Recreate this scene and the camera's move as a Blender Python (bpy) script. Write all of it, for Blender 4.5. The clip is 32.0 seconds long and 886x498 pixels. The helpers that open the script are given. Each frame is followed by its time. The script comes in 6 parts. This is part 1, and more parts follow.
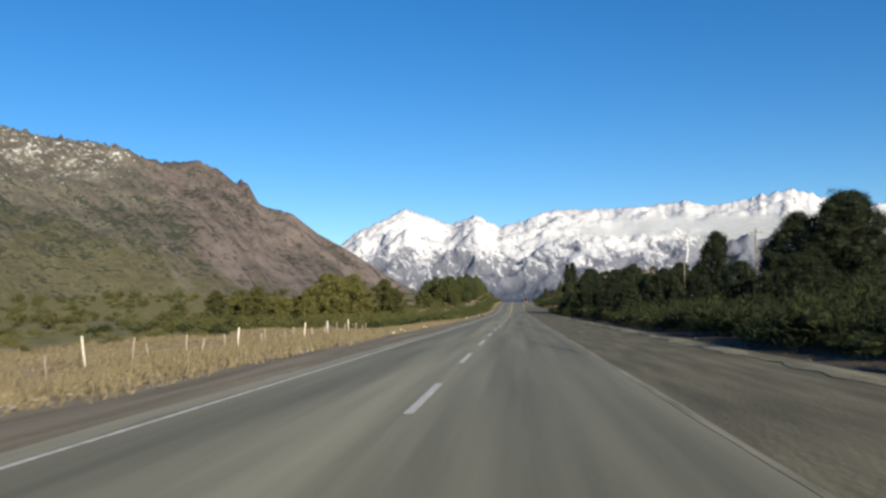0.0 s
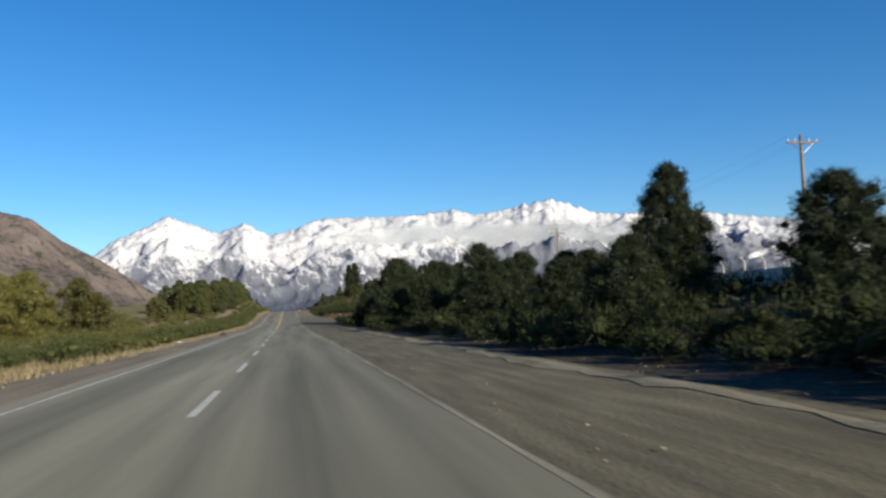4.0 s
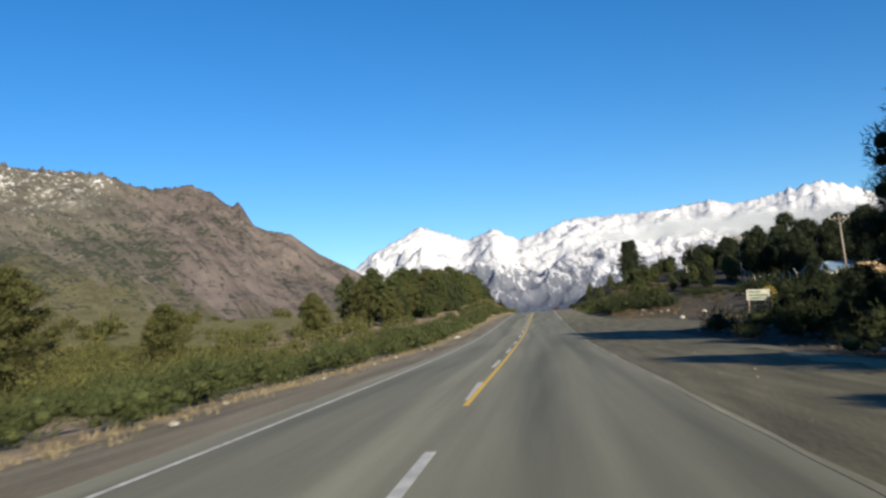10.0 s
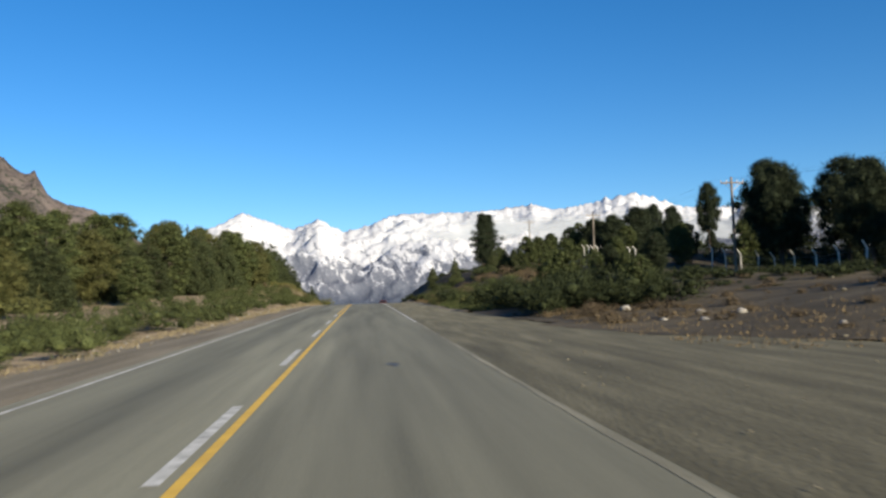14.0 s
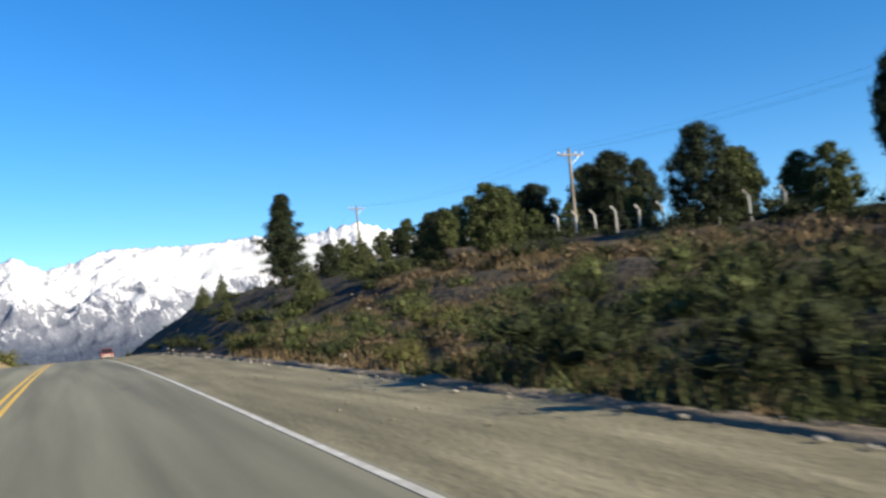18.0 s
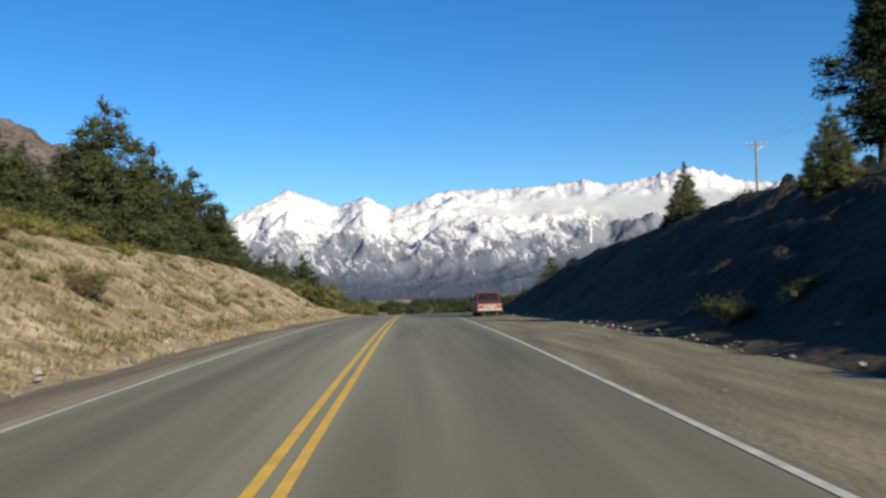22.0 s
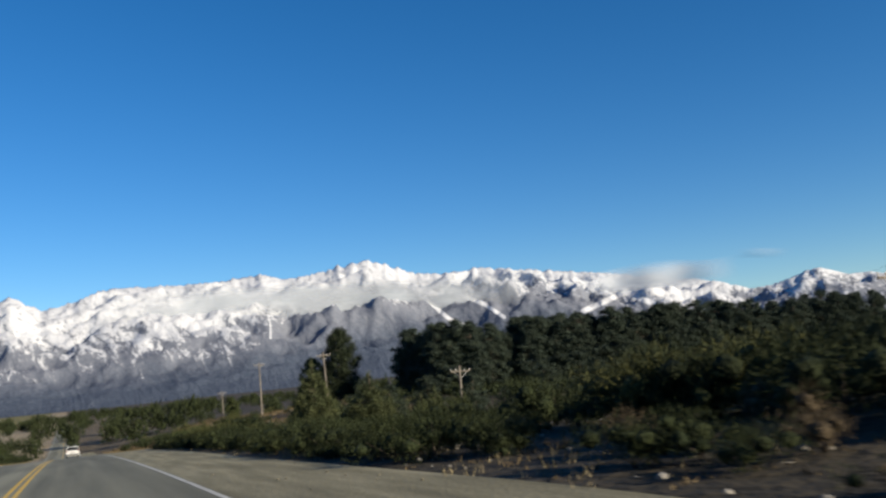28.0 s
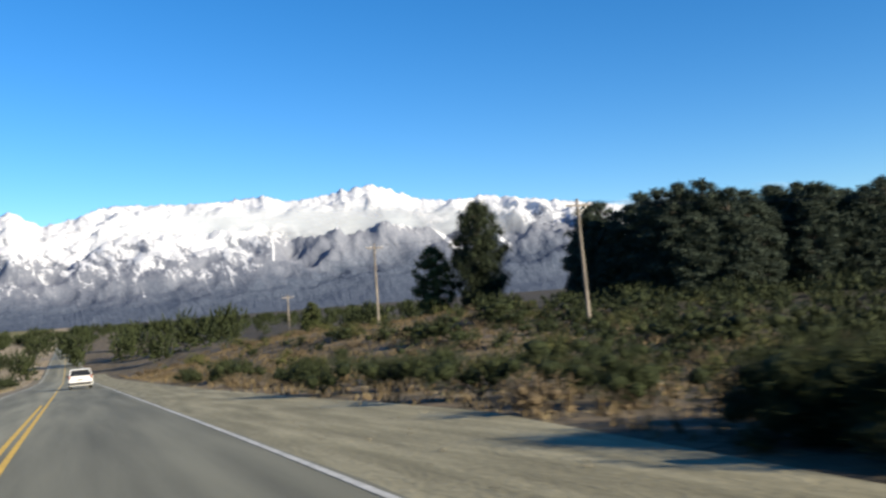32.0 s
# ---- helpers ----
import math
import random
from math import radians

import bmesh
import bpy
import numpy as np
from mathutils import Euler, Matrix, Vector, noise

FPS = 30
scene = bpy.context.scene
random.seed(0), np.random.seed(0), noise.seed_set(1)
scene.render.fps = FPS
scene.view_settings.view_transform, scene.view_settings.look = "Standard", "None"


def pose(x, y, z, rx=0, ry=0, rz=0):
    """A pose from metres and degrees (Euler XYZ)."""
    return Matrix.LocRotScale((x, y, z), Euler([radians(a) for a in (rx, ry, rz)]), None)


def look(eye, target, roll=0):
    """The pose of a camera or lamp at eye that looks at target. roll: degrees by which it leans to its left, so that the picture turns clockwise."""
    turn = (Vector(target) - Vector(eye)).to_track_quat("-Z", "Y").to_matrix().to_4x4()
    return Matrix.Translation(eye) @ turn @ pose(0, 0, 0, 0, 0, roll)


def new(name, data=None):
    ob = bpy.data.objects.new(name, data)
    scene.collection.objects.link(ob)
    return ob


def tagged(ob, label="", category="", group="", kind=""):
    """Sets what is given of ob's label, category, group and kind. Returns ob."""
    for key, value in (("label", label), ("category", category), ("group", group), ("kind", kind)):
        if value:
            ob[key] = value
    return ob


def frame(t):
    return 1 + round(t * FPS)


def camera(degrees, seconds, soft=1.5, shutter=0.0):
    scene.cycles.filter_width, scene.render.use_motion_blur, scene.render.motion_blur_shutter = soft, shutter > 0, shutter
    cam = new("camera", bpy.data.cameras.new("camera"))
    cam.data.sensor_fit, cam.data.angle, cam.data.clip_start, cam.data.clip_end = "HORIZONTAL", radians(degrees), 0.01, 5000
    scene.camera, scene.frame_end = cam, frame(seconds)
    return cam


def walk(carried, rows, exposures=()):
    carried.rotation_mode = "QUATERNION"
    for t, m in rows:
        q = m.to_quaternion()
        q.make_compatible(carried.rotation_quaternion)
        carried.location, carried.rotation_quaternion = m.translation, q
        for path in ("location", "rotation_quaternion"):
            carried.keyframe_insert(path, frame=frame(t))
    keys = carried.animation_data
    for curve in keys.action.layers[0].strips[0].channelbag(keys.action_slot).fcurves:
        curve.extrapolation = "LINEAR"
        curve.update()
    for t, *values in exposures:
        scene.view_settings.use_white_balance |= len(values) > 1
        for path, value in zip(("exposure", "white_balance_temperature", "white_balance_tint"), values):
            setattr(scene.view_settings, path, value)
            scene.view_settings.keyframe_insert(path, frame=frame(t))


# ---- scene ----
cam = camera(54.26, 32.0, soft=2.5, shutter=0.25)
PATH = [
    (0.0, 1.40, 0.0, 1.30, 3.99, 0.63, 4.90), (0.5, 1.40, 7.5, 1.30, 5.28, 0.73, 5.33), (1.0, 1.39, 15.0, 1.30, 3.66, 1.62, 2.19),
    (1.5, 1.38, 22.5, 1.30, 5.53, 2.08, -0.76), (2.0, 1.38, 30.0, 1.30, 5.44, 1.70, -1.89), (2.5, 1.40, 37.5, 1.30, 6.59, 2.37, -8.64),
    (4.5, 1.46, 67.5, 1.30, 3.53, 2.04, -10.11), (5.0, 1.47, 75.0, 1.30, 3.32, 2.30, -5.40), (5.5, 1.52, 82.5, 1.30, 3.36, 0.73, -0.76),
    (6.0, 1.57, 90.0, 1.30, 1.49, -0.97, 7.14), (6.5, 1.63, 97.5, 1.31, -0.30, -0.43, 14.89), (7.0, 1.68, 105.0, 1.31, 1.24, 0.13, 10.36),
    (7.5, 1.63, 112.5, 1.32, 3.31, 1.15, 2.95), (8.0, 1.58, 120.0, 1.34, 5.54, 2.95, 1.15), (8.5, 1.54, 127.5, 1.35, 5.26, 2.87, 2.10),
    (9.0, 1.50, 135.0, 1.37, 4.47, 2.78, 5.71), (9.5, 1.40, 142.5, 1.39, 2.71, 3.43, 5.01), (10.0, 1.30, 150.0, 1.41, 5.32, 4.08, 6.54),
    (10.5, 1.23, 157.5, 1.44, 6.49, 2.52, -0.01), (11.0, 1.17, 165.0, 1.46, 6.15, 1.30, -2.40), (11.5, 1.17, 172.5, 1.49, 3.31, 0.50, -3.07),
    (12.0, 1.16, 180.0, 1.54, 2.80, 0.01, -2.86), (12.5, 1.22, 187.5, 1.59, 3.24, 1.23, -3.99), (13.0, 1.28, 195.0, 1.66, 4.19, 1.36, -4.61),
    (13.5, 1.27, 202.5, 1.76, 4.95, 1.41, -5.36), (14.0, 1.27, 210.0, 1.91, 4.31, 1.86, -5.25), (14.5, 1.21, 217.5, 2.09, 5.38, 2.61, -6.78),
    (15.0, 1.15, 225.0, 2.29, 4.54, 3.36, -10.32), (15.5, 1.15, 232.5, 2.51, 5.14, 5.00, -15.21), (17.5, 1.18, 262.5, 3.41, 4.91, 5.48, -24.27),
    (18.0, 1.20, 270.0, 3.64, 5.27, 5.30, -23.26), (18.5, 1.19, 277.5, 3.86, 6.61, 4.90, -13.29), (19.0, 1.24, 285.0, 4.09, 5.59, 4.51, -11.42),
    (19.5, 1.28, 292.5, 4.30, 6.02, 3.88, -9.10), (20.0, 1.31, 300.0, 4.47, 6.21, 5.16, -9.88), (20.5, 1.19, 307.5, 4.62, 6.41, 4.34, -8.64),
    (21.0, 1.07, 315.0, 4.75, 5.32, 3.11, -7.98), (21.5, 0.96, 322.5, 4.85, 4.18, 2.24, -5.11), (22.0, 0.92, 330.0, 4.94, 2.98, 1.80, -2.14),
    (22.5, 0.92, 337.5, 5.01, 3.53, 2.36, -1.82), (23.0, 0.91, 345.0, 5.05, 3.13, 1.92, -1.08), (23.5, 0.91, 352.5, 5.08, 3.44, 1.85, -0.79),
    (24.0, 0.90, 360.0, 5.07, 3.34, 1.46, -1.23), (24.5, 0.94, 367.5, 5.03, 3.52, 1.81, -2.94), (26.5, 1.08, 397.5, 4.66, 3.85, 0.70, -6.46),
    (27.0, 1.12, 405.0, 4.53, 5.72, 3.59, -11.44), (27.5, 1.17, 412.5, 4.40, 6.15, 4.50, -18.65), (28.0, 1.22, 420.0, 4.25, 8.07, 5.38, -23.27),
    (28.5, 1.23, 427.5, 4.09, 5.65, 3.89, -28.01), (29.0, 1.24, 435.0, 3.91, 5.30, 2.62, -29.71), (29.5, 1.19, 442.5, 3.70, 5.24, 1.79, -30.89),
    (30.0, 1.15, 450.0, 3.47, 5.74, 1.60, -30.67), (30.5, 1.15, 457.5, 3.22, 2.78, 2.23, -29.09), (31.0, 1.15, 465.0, 2.94, 2.82, 3.27, -27.00),
    (31.5, 1.09, 472.5, 2.64, 4.32, 3.56, -27.23), (32.0, 1.04, 480.0, 2.32, 3.31, 3.85, -23.42),
]
walk(cam, [(t, pose(x, y, z, 90 + pitch, roll, yaw)) for t, x, y, z, pitch, roll, yaw in PATH],
     [(0.0, 0.8), (4.5, 0.82), (6.0, 0.76), (8.0, 0.94), (10.0, 0.9), (14.0, 0.92), (15.5, 1.05), (17.5, 1.48), (18.0, 1.38), (19.0, 0.95), (20.0, 0.98), (22.0, 0.88), (24.5, 0.77), (26.5, 0.74), (28.0, 0.74), (29.0, 0.92), (30.0, 0.98), (32.0, 1.25)])

# ---- light ----
SUN_AZ, SUN_EL = radians(148), radians(19.4)   # clockwise from the road's heading
sun_to = Vector((math.sin(SUN_AZ) * math.cos(SUN_EL), math.cos(SUN_AZ) * math.cos(SUN_EL), math.sin(SUN_EL)))
world = bpy.data.worlds.new("sky")
scene.world = world
world.use_nodes = True
wn, wl = world.node_tree.nodes, world.node_tree.links
sky = wn.new("ShaderNodeTexSky")
sky.sky_type = "NISHITA"
sky.sun_disc = False
sky.sun_elevation = SUN_EL
sky.sun_rotation = SUN_AZ
sky.altitude = 900
sky.air_density = 1.0
sky.dust_density = 0.1
sky.ozone_density = 4.0
deep = wn.new("ShaderNodeHueSaturation")
deep.inputs["Hue"].default_value = 0.503
deep.inputs["Saturation"].default_value = 1.26
deep.inputs["Value"].default_value = 1.1
wl.new(sky.outputs["Color"], deep.inputs["Color"])
wl.new(deep.outputs["Color"], wn["Background"].inputs["Color"])
wn["Background"].inputs["Strength"].default_value = 0.07
lamp = bpy.data.lights.new("sun", "SUN")
lamp.energy, lamp.angle, lamp.color = 5.0, radians(0.6), (1.0, 0.88, 0.68)
new("sun", lamp).matrix_world = look(sun_to * 100, (0, 0, 0))
scene.view_settings.exposure = 0.85


# ---- materials ----
def mat(name, colors, scale=4.0, detail=6.0, rough=0.85, bump=0.3, fine=40.0, metal=0.0, stretch=(1, 1, 1), spread=(0.35, 0.65), rand=0.0, spec=0.3, dist=0.05):
    """Noise-mixed colours at two scales with bump; rand varies value per object."""
    m = bpy.data.materials.new(name)
    m.use_nodes = True
    n, l = m.node_tree.nodes, m.node_tree.links
    b = n["Principled BSDF"]
    b.inputs["Roughness"].default_value = rough
    b.inputs["Metallic"].default_value = metal
    b.inputs["Specular IOR Level"].default_value = spec
    g = n.new("ShaderNodeNewGeometry")
    mp = n.new("ShaderNodeMapping")
    mp.inputs["Scale"].default_value = stretch
    l.new(g.outputs["Position"], mp.inputs["Vector"])
    a = n.new("ShaderNodeTexNoise")
    a.inputs["Scale"].default_value, a.inputs["Detail"].default_value = scale, detail
    f = n.new("ShaderNodeTexNoise")
    f.inputs["Scale"].default_value, f.inputs["Detail"].default_value = fine, 3.0
    l.new(mp.outputs["Vector"], a.inputs["Vector"])
    l.new(g.outputs["Position"], f.inputs["Vector"])
    mix = n.new("ShaderNodeMix")
    mix.data_type = "FLOAT"
    mix.inputs["Factor"].default_value = 0.35
    l.new(a.outputs["Fac"], mix.inputs["A"])
    l.new(f.outputs["Fac"], mix.inputs["B"])
    r = n.new("ShaderNodeValToRGB")
    el = r.color_ramp.elements
    k = len(colors)
    el[0].position, el[1].position = spread
    el[0].color, el[1].color = (*colors[0], 1), (*colors[-1], 1)
    for i in range(1, k - 1):
        e = el.new(spread[0] + (spread[1] - spread[0]) * i / (k - 1))
        e.color = (*colors[i], 1)
    l.new(mix.outputs["Result"], r.inputs["Fac"])
    out = r.outputs["Color"]
    if rand:
        oi = n.new("ShaderNodeObjectInfo")
        isl = n.new("ShaderNodeMath")
        isl.operation = "ADD"
        l.new(oi.outputs["Random"], isl.inputs[0])
        l.new(g.outputs["Random Per Island"], isl.inputs[1])
        mr = n.new("ShaderNodeMapRange")
        mr.inputs["From Max"].default_value = 2.0
        mr.inputs["To Min"].default_value, mr.inputs["To Max"].default_value = 1 - rand, 1 + rand
        l.new(isl.outputs[0], mr.inputs["Value"])
        hs = n.new("ShaderNodeHueSaturation")
        l.new(mr.outputs["Result"], hs.inputs["Value"])
        l.new(out, hs.inputs["Color"])
        out = hs.outputs["Color"]
    l.new(out, b.inputs["Base Color"])
    if bump:
        bp = n.new("ShaderNodeBump")
        bp.inputs["Strength"].default_value, bp.inputs["Distance"].default_value = bump, dist
        l.new(f.outputs["Fac"], bp.inputs["Height"])
        l.new(bp.outputs["Normal"], b.inputs["Normal"])
    return m


def leafmat(name, c0, c1, rand=0.35):
    m = mat(name, [c0, c1], scale=1.6, fine=14.0, rough=0.75, bump=1.0, rand=rand, spec=0.12, dist=0.12)
    m.node_tree.nodes["Principled BSDF"].inputs["Subsurface Weight"].default_value = 0.0
    return m


asphalt = mat("asphalt", [(0.114, 0.11, 0.076), (0.181, 0.174, 0.122), (0.243, 0.234, 0.165)], scale=1.5, fine=60, rough=0.8, bump=0.25, stretch=(1, 0.03, 1), dist=0.01)
def lanes(m, stops):
    """Traffic wear across the road: bands of rubber and oil, and dust between them."""
    n, l = m.node_tree.nodes, m.node_tree.links
    base = n["Principled BSDF"].inputs["Base Color"]
    src = base.links[0].from_socket
    g = n.new("ShaderNodeNewGeometry")
    s = n.new("ShaderNodeSeparateXYZ")
    l.new(g.outputs["Position"], s.inputs["Vector"])
    mp = n.new("ShaderNodeMapping")
    mp.inputs["Scale"].default_value = (0.9, 0.035, 1)
    l.new(g.outputs["Position"], mp.inputs["Vector"])
    t = n.new("ShaderNodeTexNoise")
    t.inputs["Scale"].default_value, t.inputs["Detail"].default_value = 1.0, 4
    l.new(mp.outputs["Vector"], t.inputs["Vector"])
    wob = n.new("ShaderNodeMath")
    wob.operation = "MULTIPLY_ADD"
    wob.inputs[1].default_value = 1.1
    l.new(t.outputs["Fac"], wob.inputs[0])
    l.new(s.outputs["X"], wob.inputs[2])
    k = n.new("ShaderNodeMapRange")
    k.inputs["From Min"].default_value, k.inputs["From Max"].default_value = -3.45, 4.55
    l.new(wob.outputs[0], k.inputs["Value"])
    r = n.new("ShaderNodeValToRGB")
    r.color_ramp.interpolation = "EASE"
    el = r.color_ramp.elements
    pts = [((x + 4.0) / 8.0, v / 2) for x, v in stops]
    el[0].position, el[0].color = pts[0][0], (pts[0][1],) * 3 + (1,)
    el[1].position, el[1].color = pts[-1][0], (pts[-1][1],) * 3 + (1,)
    for q, v in pts[1:-1]:
        e = el.new(q)
        e.color = (v, v, v, 1)
    l.new(k.outputs["Result"], r.inputs["Fac"])
    dbl = n.new("ShaderNodeMath")
    dbl.operation = "MULTIPLY"
    dbl.inputs[1].default_value = 2.0
    l.new(r.outputs["Color"], dbl.inputs[0])
    hs = n.new("ShaderNodeHueSaturation")
    l.new(dbl.outputs[0], hs.inputs["Value"])
    l.new(src, hs.inputs["Color"])
    l.new(hs.outputs["Color"], base)


lanes(asphalt, ((-3.5, 1.15), (-2.75, 0.86), (-2.2, 0.74), (-1.5, 0.84), (-0.8, 1.08), (-0.1, 1.1), (0.6, 0.86), (1.3, 0.78), (2.1, 0.76), (2.9, 0.72), (3.35, 0.85), (3.8, 0.95)))
dust = mat("edge_dust", [(0.11, 0.103, 0.072), (0.19, 0.178, 0.128), (0.27, 0.253, 0.19)], scale=3, fine=30, rough=0.9, bump=0.2, stretch=(1, 0.12, 1), dist=0.01)
white_paint = mat("road_paint_white", [(0.27, 0.265, 0.235), (0.55, 0.54, 0.5)], scale=5, fine=50, rough=0.7, bump=0.1, dist=0.005)
yellow_paint = mat("road_paint_yellow", [(0.48, 0.30, 0.05), (0.66, 0.42, 0.06)], scale=3, fine=50, rough=0.7, bump=0.1, dist=0.005)
gravel = mat("gravel", [(0.095, 0.086, 0.052), (0.15, 0.136, 0.084), (0.23, 0.208, 0.134)], scale=2.4, fine=14, rough=0.95, bump=0.7, stretch=(1, 0.09, 1), dist=0.03)
def along(m, y0, y1, gain):
    """Lets a ground material grow paler along the road."""
    n, l = m.node_tree.nodes, m.node_tree.links
    base = n["Principled BSDF"].inputs["Base Color"]
    src = base.links[0].from_socket
    g = n.new("ShaderNodeNewGeometry")
    s = n.new("ShaderNodeSeparateXYZ")
    l.new(g.outputs["Position"], s.inputs["Vector"])
    k = n.new("ShaderNodeMapRange")
    k.inputs["From Min"].default_value, k.inputs["From Max"].default_value = y0, y1
    k.inputs["To Min"].default_value, k.inputs["To Max"].default_value = gain
    l.new(s.outputs["Y"], k.inputs["Value"])
    hs = n.new("ShaderNodeHueSaturation")
    l.new(k.outputs["Result"], hs.inputs["Value"])
    l.new(src, hs.inputs["Color"])
    l.new(hs.outputs["Color"], base)


along(gravel, 225, 270, (0.62, 1.0))
along(gravel, 425, 455, (1.0, 1.3))
dirt = mat("dirt", [(0.10, 0.08, 0.055), (0.16, 0.128, 0.088), (0.23, 0.19, 0.135)], scale=0.4, fine=15, rough=0.95, bump=0.8, dist=0.05)
dirt_verge = mat("dirt_verge", [(0.095, 0.08, 0.055), (0.15, 0.128, 0.09), (0.22, 0.19, 0.138)], scale=2.0, fine=18, rough=0.95, bump=0.7, stretch=(1, 0.05, 1), dist=0.04)
red_dirt = mat("red_dirt", [(0.032, 0.025, 0.014), (0.058, 0.045, 0.026), (0.104, 0.083, 0.051)], scale=0.5, fine=12, rough=0.95, bump=0.9, stretch=(0.5, 1, 1), dist=0.06)
stone = mat("stone", [(0.13, 0.12, 0.1), (0.3, 0.28, 0.245)], scale=3, fine=20, rough=0.9, bump=0.5, rand=0.3)
bark = mat("bark", [(0.035, 0.027, 0.02), (0.1, 0.078, 0.06)], scale=6, fine=30, rough=0.95, bump=0.8, stretch=(1, 1, 0.2))
grey_bark = mat("pale_bark", [(0.2, 0.17, 0.13), (0.36, 0.31, 0.24)], scale=6, fine=30, rough=0.95, bump=0.4, stretch=(1, 1, 0.2))
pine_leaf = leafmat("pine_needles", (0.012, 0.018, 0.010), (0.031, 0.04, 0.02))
conifer_leaf = leafmat("conifer_needles", (0.028, 0.039, 0.014), (0.075, 0.088, 0.032))
olive_leaf = leafmat("olive_leaves", (0.036, 0.042, 0.014), (0.095, 0.095, 0.034))
gold_leaf = leafmat("yellow_green_leaves", (0.055, 0.058, 0.017), (0.135, 0.127, 0.042))
brown_leaf = leafmat("dry_brush", (0.05, 0.038, 0.024), (0.13, 0.10, 0.062))
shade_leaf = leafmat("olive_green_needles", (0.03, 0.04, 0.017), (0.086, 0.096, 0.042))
bank_leaf = leafmat("bank_conifer_needles", (0.02, 0.029, 0.013), (0.058, 0.068, 0.028))
# green broom darkened with the shade that shrubs right of the road stand in
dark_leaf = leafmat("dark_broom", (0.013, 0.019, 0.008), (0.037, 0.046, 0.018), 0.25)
# plantation needles carry distance haze: lifted and shifted towards blue-green
hazed_stand_leaf = leafmat("plantation_needles", (0.023, 0.034, 0.026), (0.053, 0.068, 0.047), 0.25)
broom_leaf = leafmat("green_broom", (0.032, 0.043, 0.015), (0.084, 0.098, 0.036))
dry_grass = leafmat("dry_grass", (0.14, 0.116, 0.066), (0.29, 0.243, 0.147))
brown_grass = leafmat("brown_grass", (0.075, 0.056, 0.03), (0.18, 0.135, 0.075))
wood_grey = mat("weathered_wood", [(0.16, 0.13, 0.10), (0.34, 0.29, 0.23)], scale=4, fine=40, rough=0.9, bump=0.4, stretch=(1, 1, 0.15))
concrete = mat("concrete", [(0.42, 0.40, 0.36), (0.62, 0.6, 0.55)], scale=5, fine=50, rough=0.9, bump=0.3)
steel = mat("dull_steel", [(0.2, 0.2, 0.2), (0.35, 0.35, 0.35)], scale=8, rough=0.5, bump=0.1, metal=0.8)


# ---- mesh helpers ----
def mesh_np(name, v, f, material, smooth=False):
    """A mesh from vertex and face arrays (faces all of one size)."""
    v = np.asarray(v, dtype=np.float32)
    f = np.asarray(f, dtype=np.int32)
    me = bpy.data.meshes.new(name)
    me.vertices.add(len(v))
    me.vertices.foreach_set("co", v.ravel())
    k = f.shape[1]
    me.loops.add(f.size)
    me.loops.foreach_set("vertex_index", f.ravel())
    me.polygons.add(len(f))
    me.polygons.foreach_set("loop_start", np.arange(0, f.size, k, dtype=np.int32))
    me.polygons.foreach_set("loop_total", np.full(len(f), k, dtype=np.int32))
    me.polygons.foreach_set("use_smooth", np.full(len(f), smooth))
    me.materials.append(material)
    me.update(calc_edges=True)
    return me


def put(name, me, parent=None, label=""):
    ob = new(name, me)
    if parent:
        ob.parent = parent
    if label:
        ob["label"] = label
    return ob


def part(name, bm, material, parent=None, label="", smooth=False):
    """Links a bmesh as one mesh object under a thing or a part."""
    me = bpy.data.meshes.new(name)
    bm.to_mesh(me)
    bm.free()
    me.materials.append(material)
    if smooth:
        me.polygons.foreach_set("use_smooth", np.full(len(me.polygons), True))
    return put(name, me, parent, label)


def box_bm(size, at=(0, 0, 0), bevel=0.0, rot=None):
    bm = bmesh.new()
    bmesh.ops.create_cube(bm, size=1, matrix=Matrix.Translation(at) @ (rot or Matrix()) @ Matrix.Diagonal((*size, 1)))
    if bevel:
        bmesh.ops.bevel(bm, geom=bm.edges[:], offset=bevel, segments=2, affect="EDGES", profile=0.5)
    return bm


def tube(points, radii, sides=7):
    """Vertices and quads of a tapered tube along points."""
    pts = [Vector(p) for p in points]
    v, f = [], []
    for i, p in enumerate(pts):
        d = (pts[min(i + 1, len(pts) - 1)] - pts[max(i - 1, 0)]).normalized()
        q = d.to_track_quat("Z", "Y")
        for k in range(sides):
            a = 2 * math.pi * k / sides
            v.append(p + q @ Vector((math.cos(a) * radii[i], math.sin(a) * radii[i], 0)))
    for i in range(len(pts) - 1):
        for k in range(sides):
            f.append((i * sides + k, i * sides + (k + 1) % sides, (i + 1) * sides + (k + 1) % sides, (i + 1) * sides + k))
    return v, f


def merge(meshes):
    v, f, o = [], [], 0
    for a, b in meshes:
        v += list(a)
        f += [tuple(i + o for i in q) for q in b]
        o += len(a)
    return v, f


# ---- the lie of the land ----
GRADE = ((-200, 0), (80, 0), (170, .4), (195, 1.0), (210, 2.2), (228, 3.0), (285, 3.0), (300, 2.2), (315, 1.5), (335, .9), (348, .4), (362, -.4), (378, -1.2), (420, -2.0), (470, -4), (500, -5.2), (600, -5.2), (660, 0), (900, 0), (1000, -1.5), (6000, 0))
_y = np.arange(-200.0, 6001.0)
_g = np.interp(_y, *zip(*GRADE)) / 100
_z = np.cumsum(_g) - np.cumsum(_g)[200]
_z[1200:] = _z[1200]


def road_z(y):
    return np.interp(y, _y, _z)


def smooth(t):
    t = np.clip(t, 0, 1)
    return t * t * (3 - 2 * t)


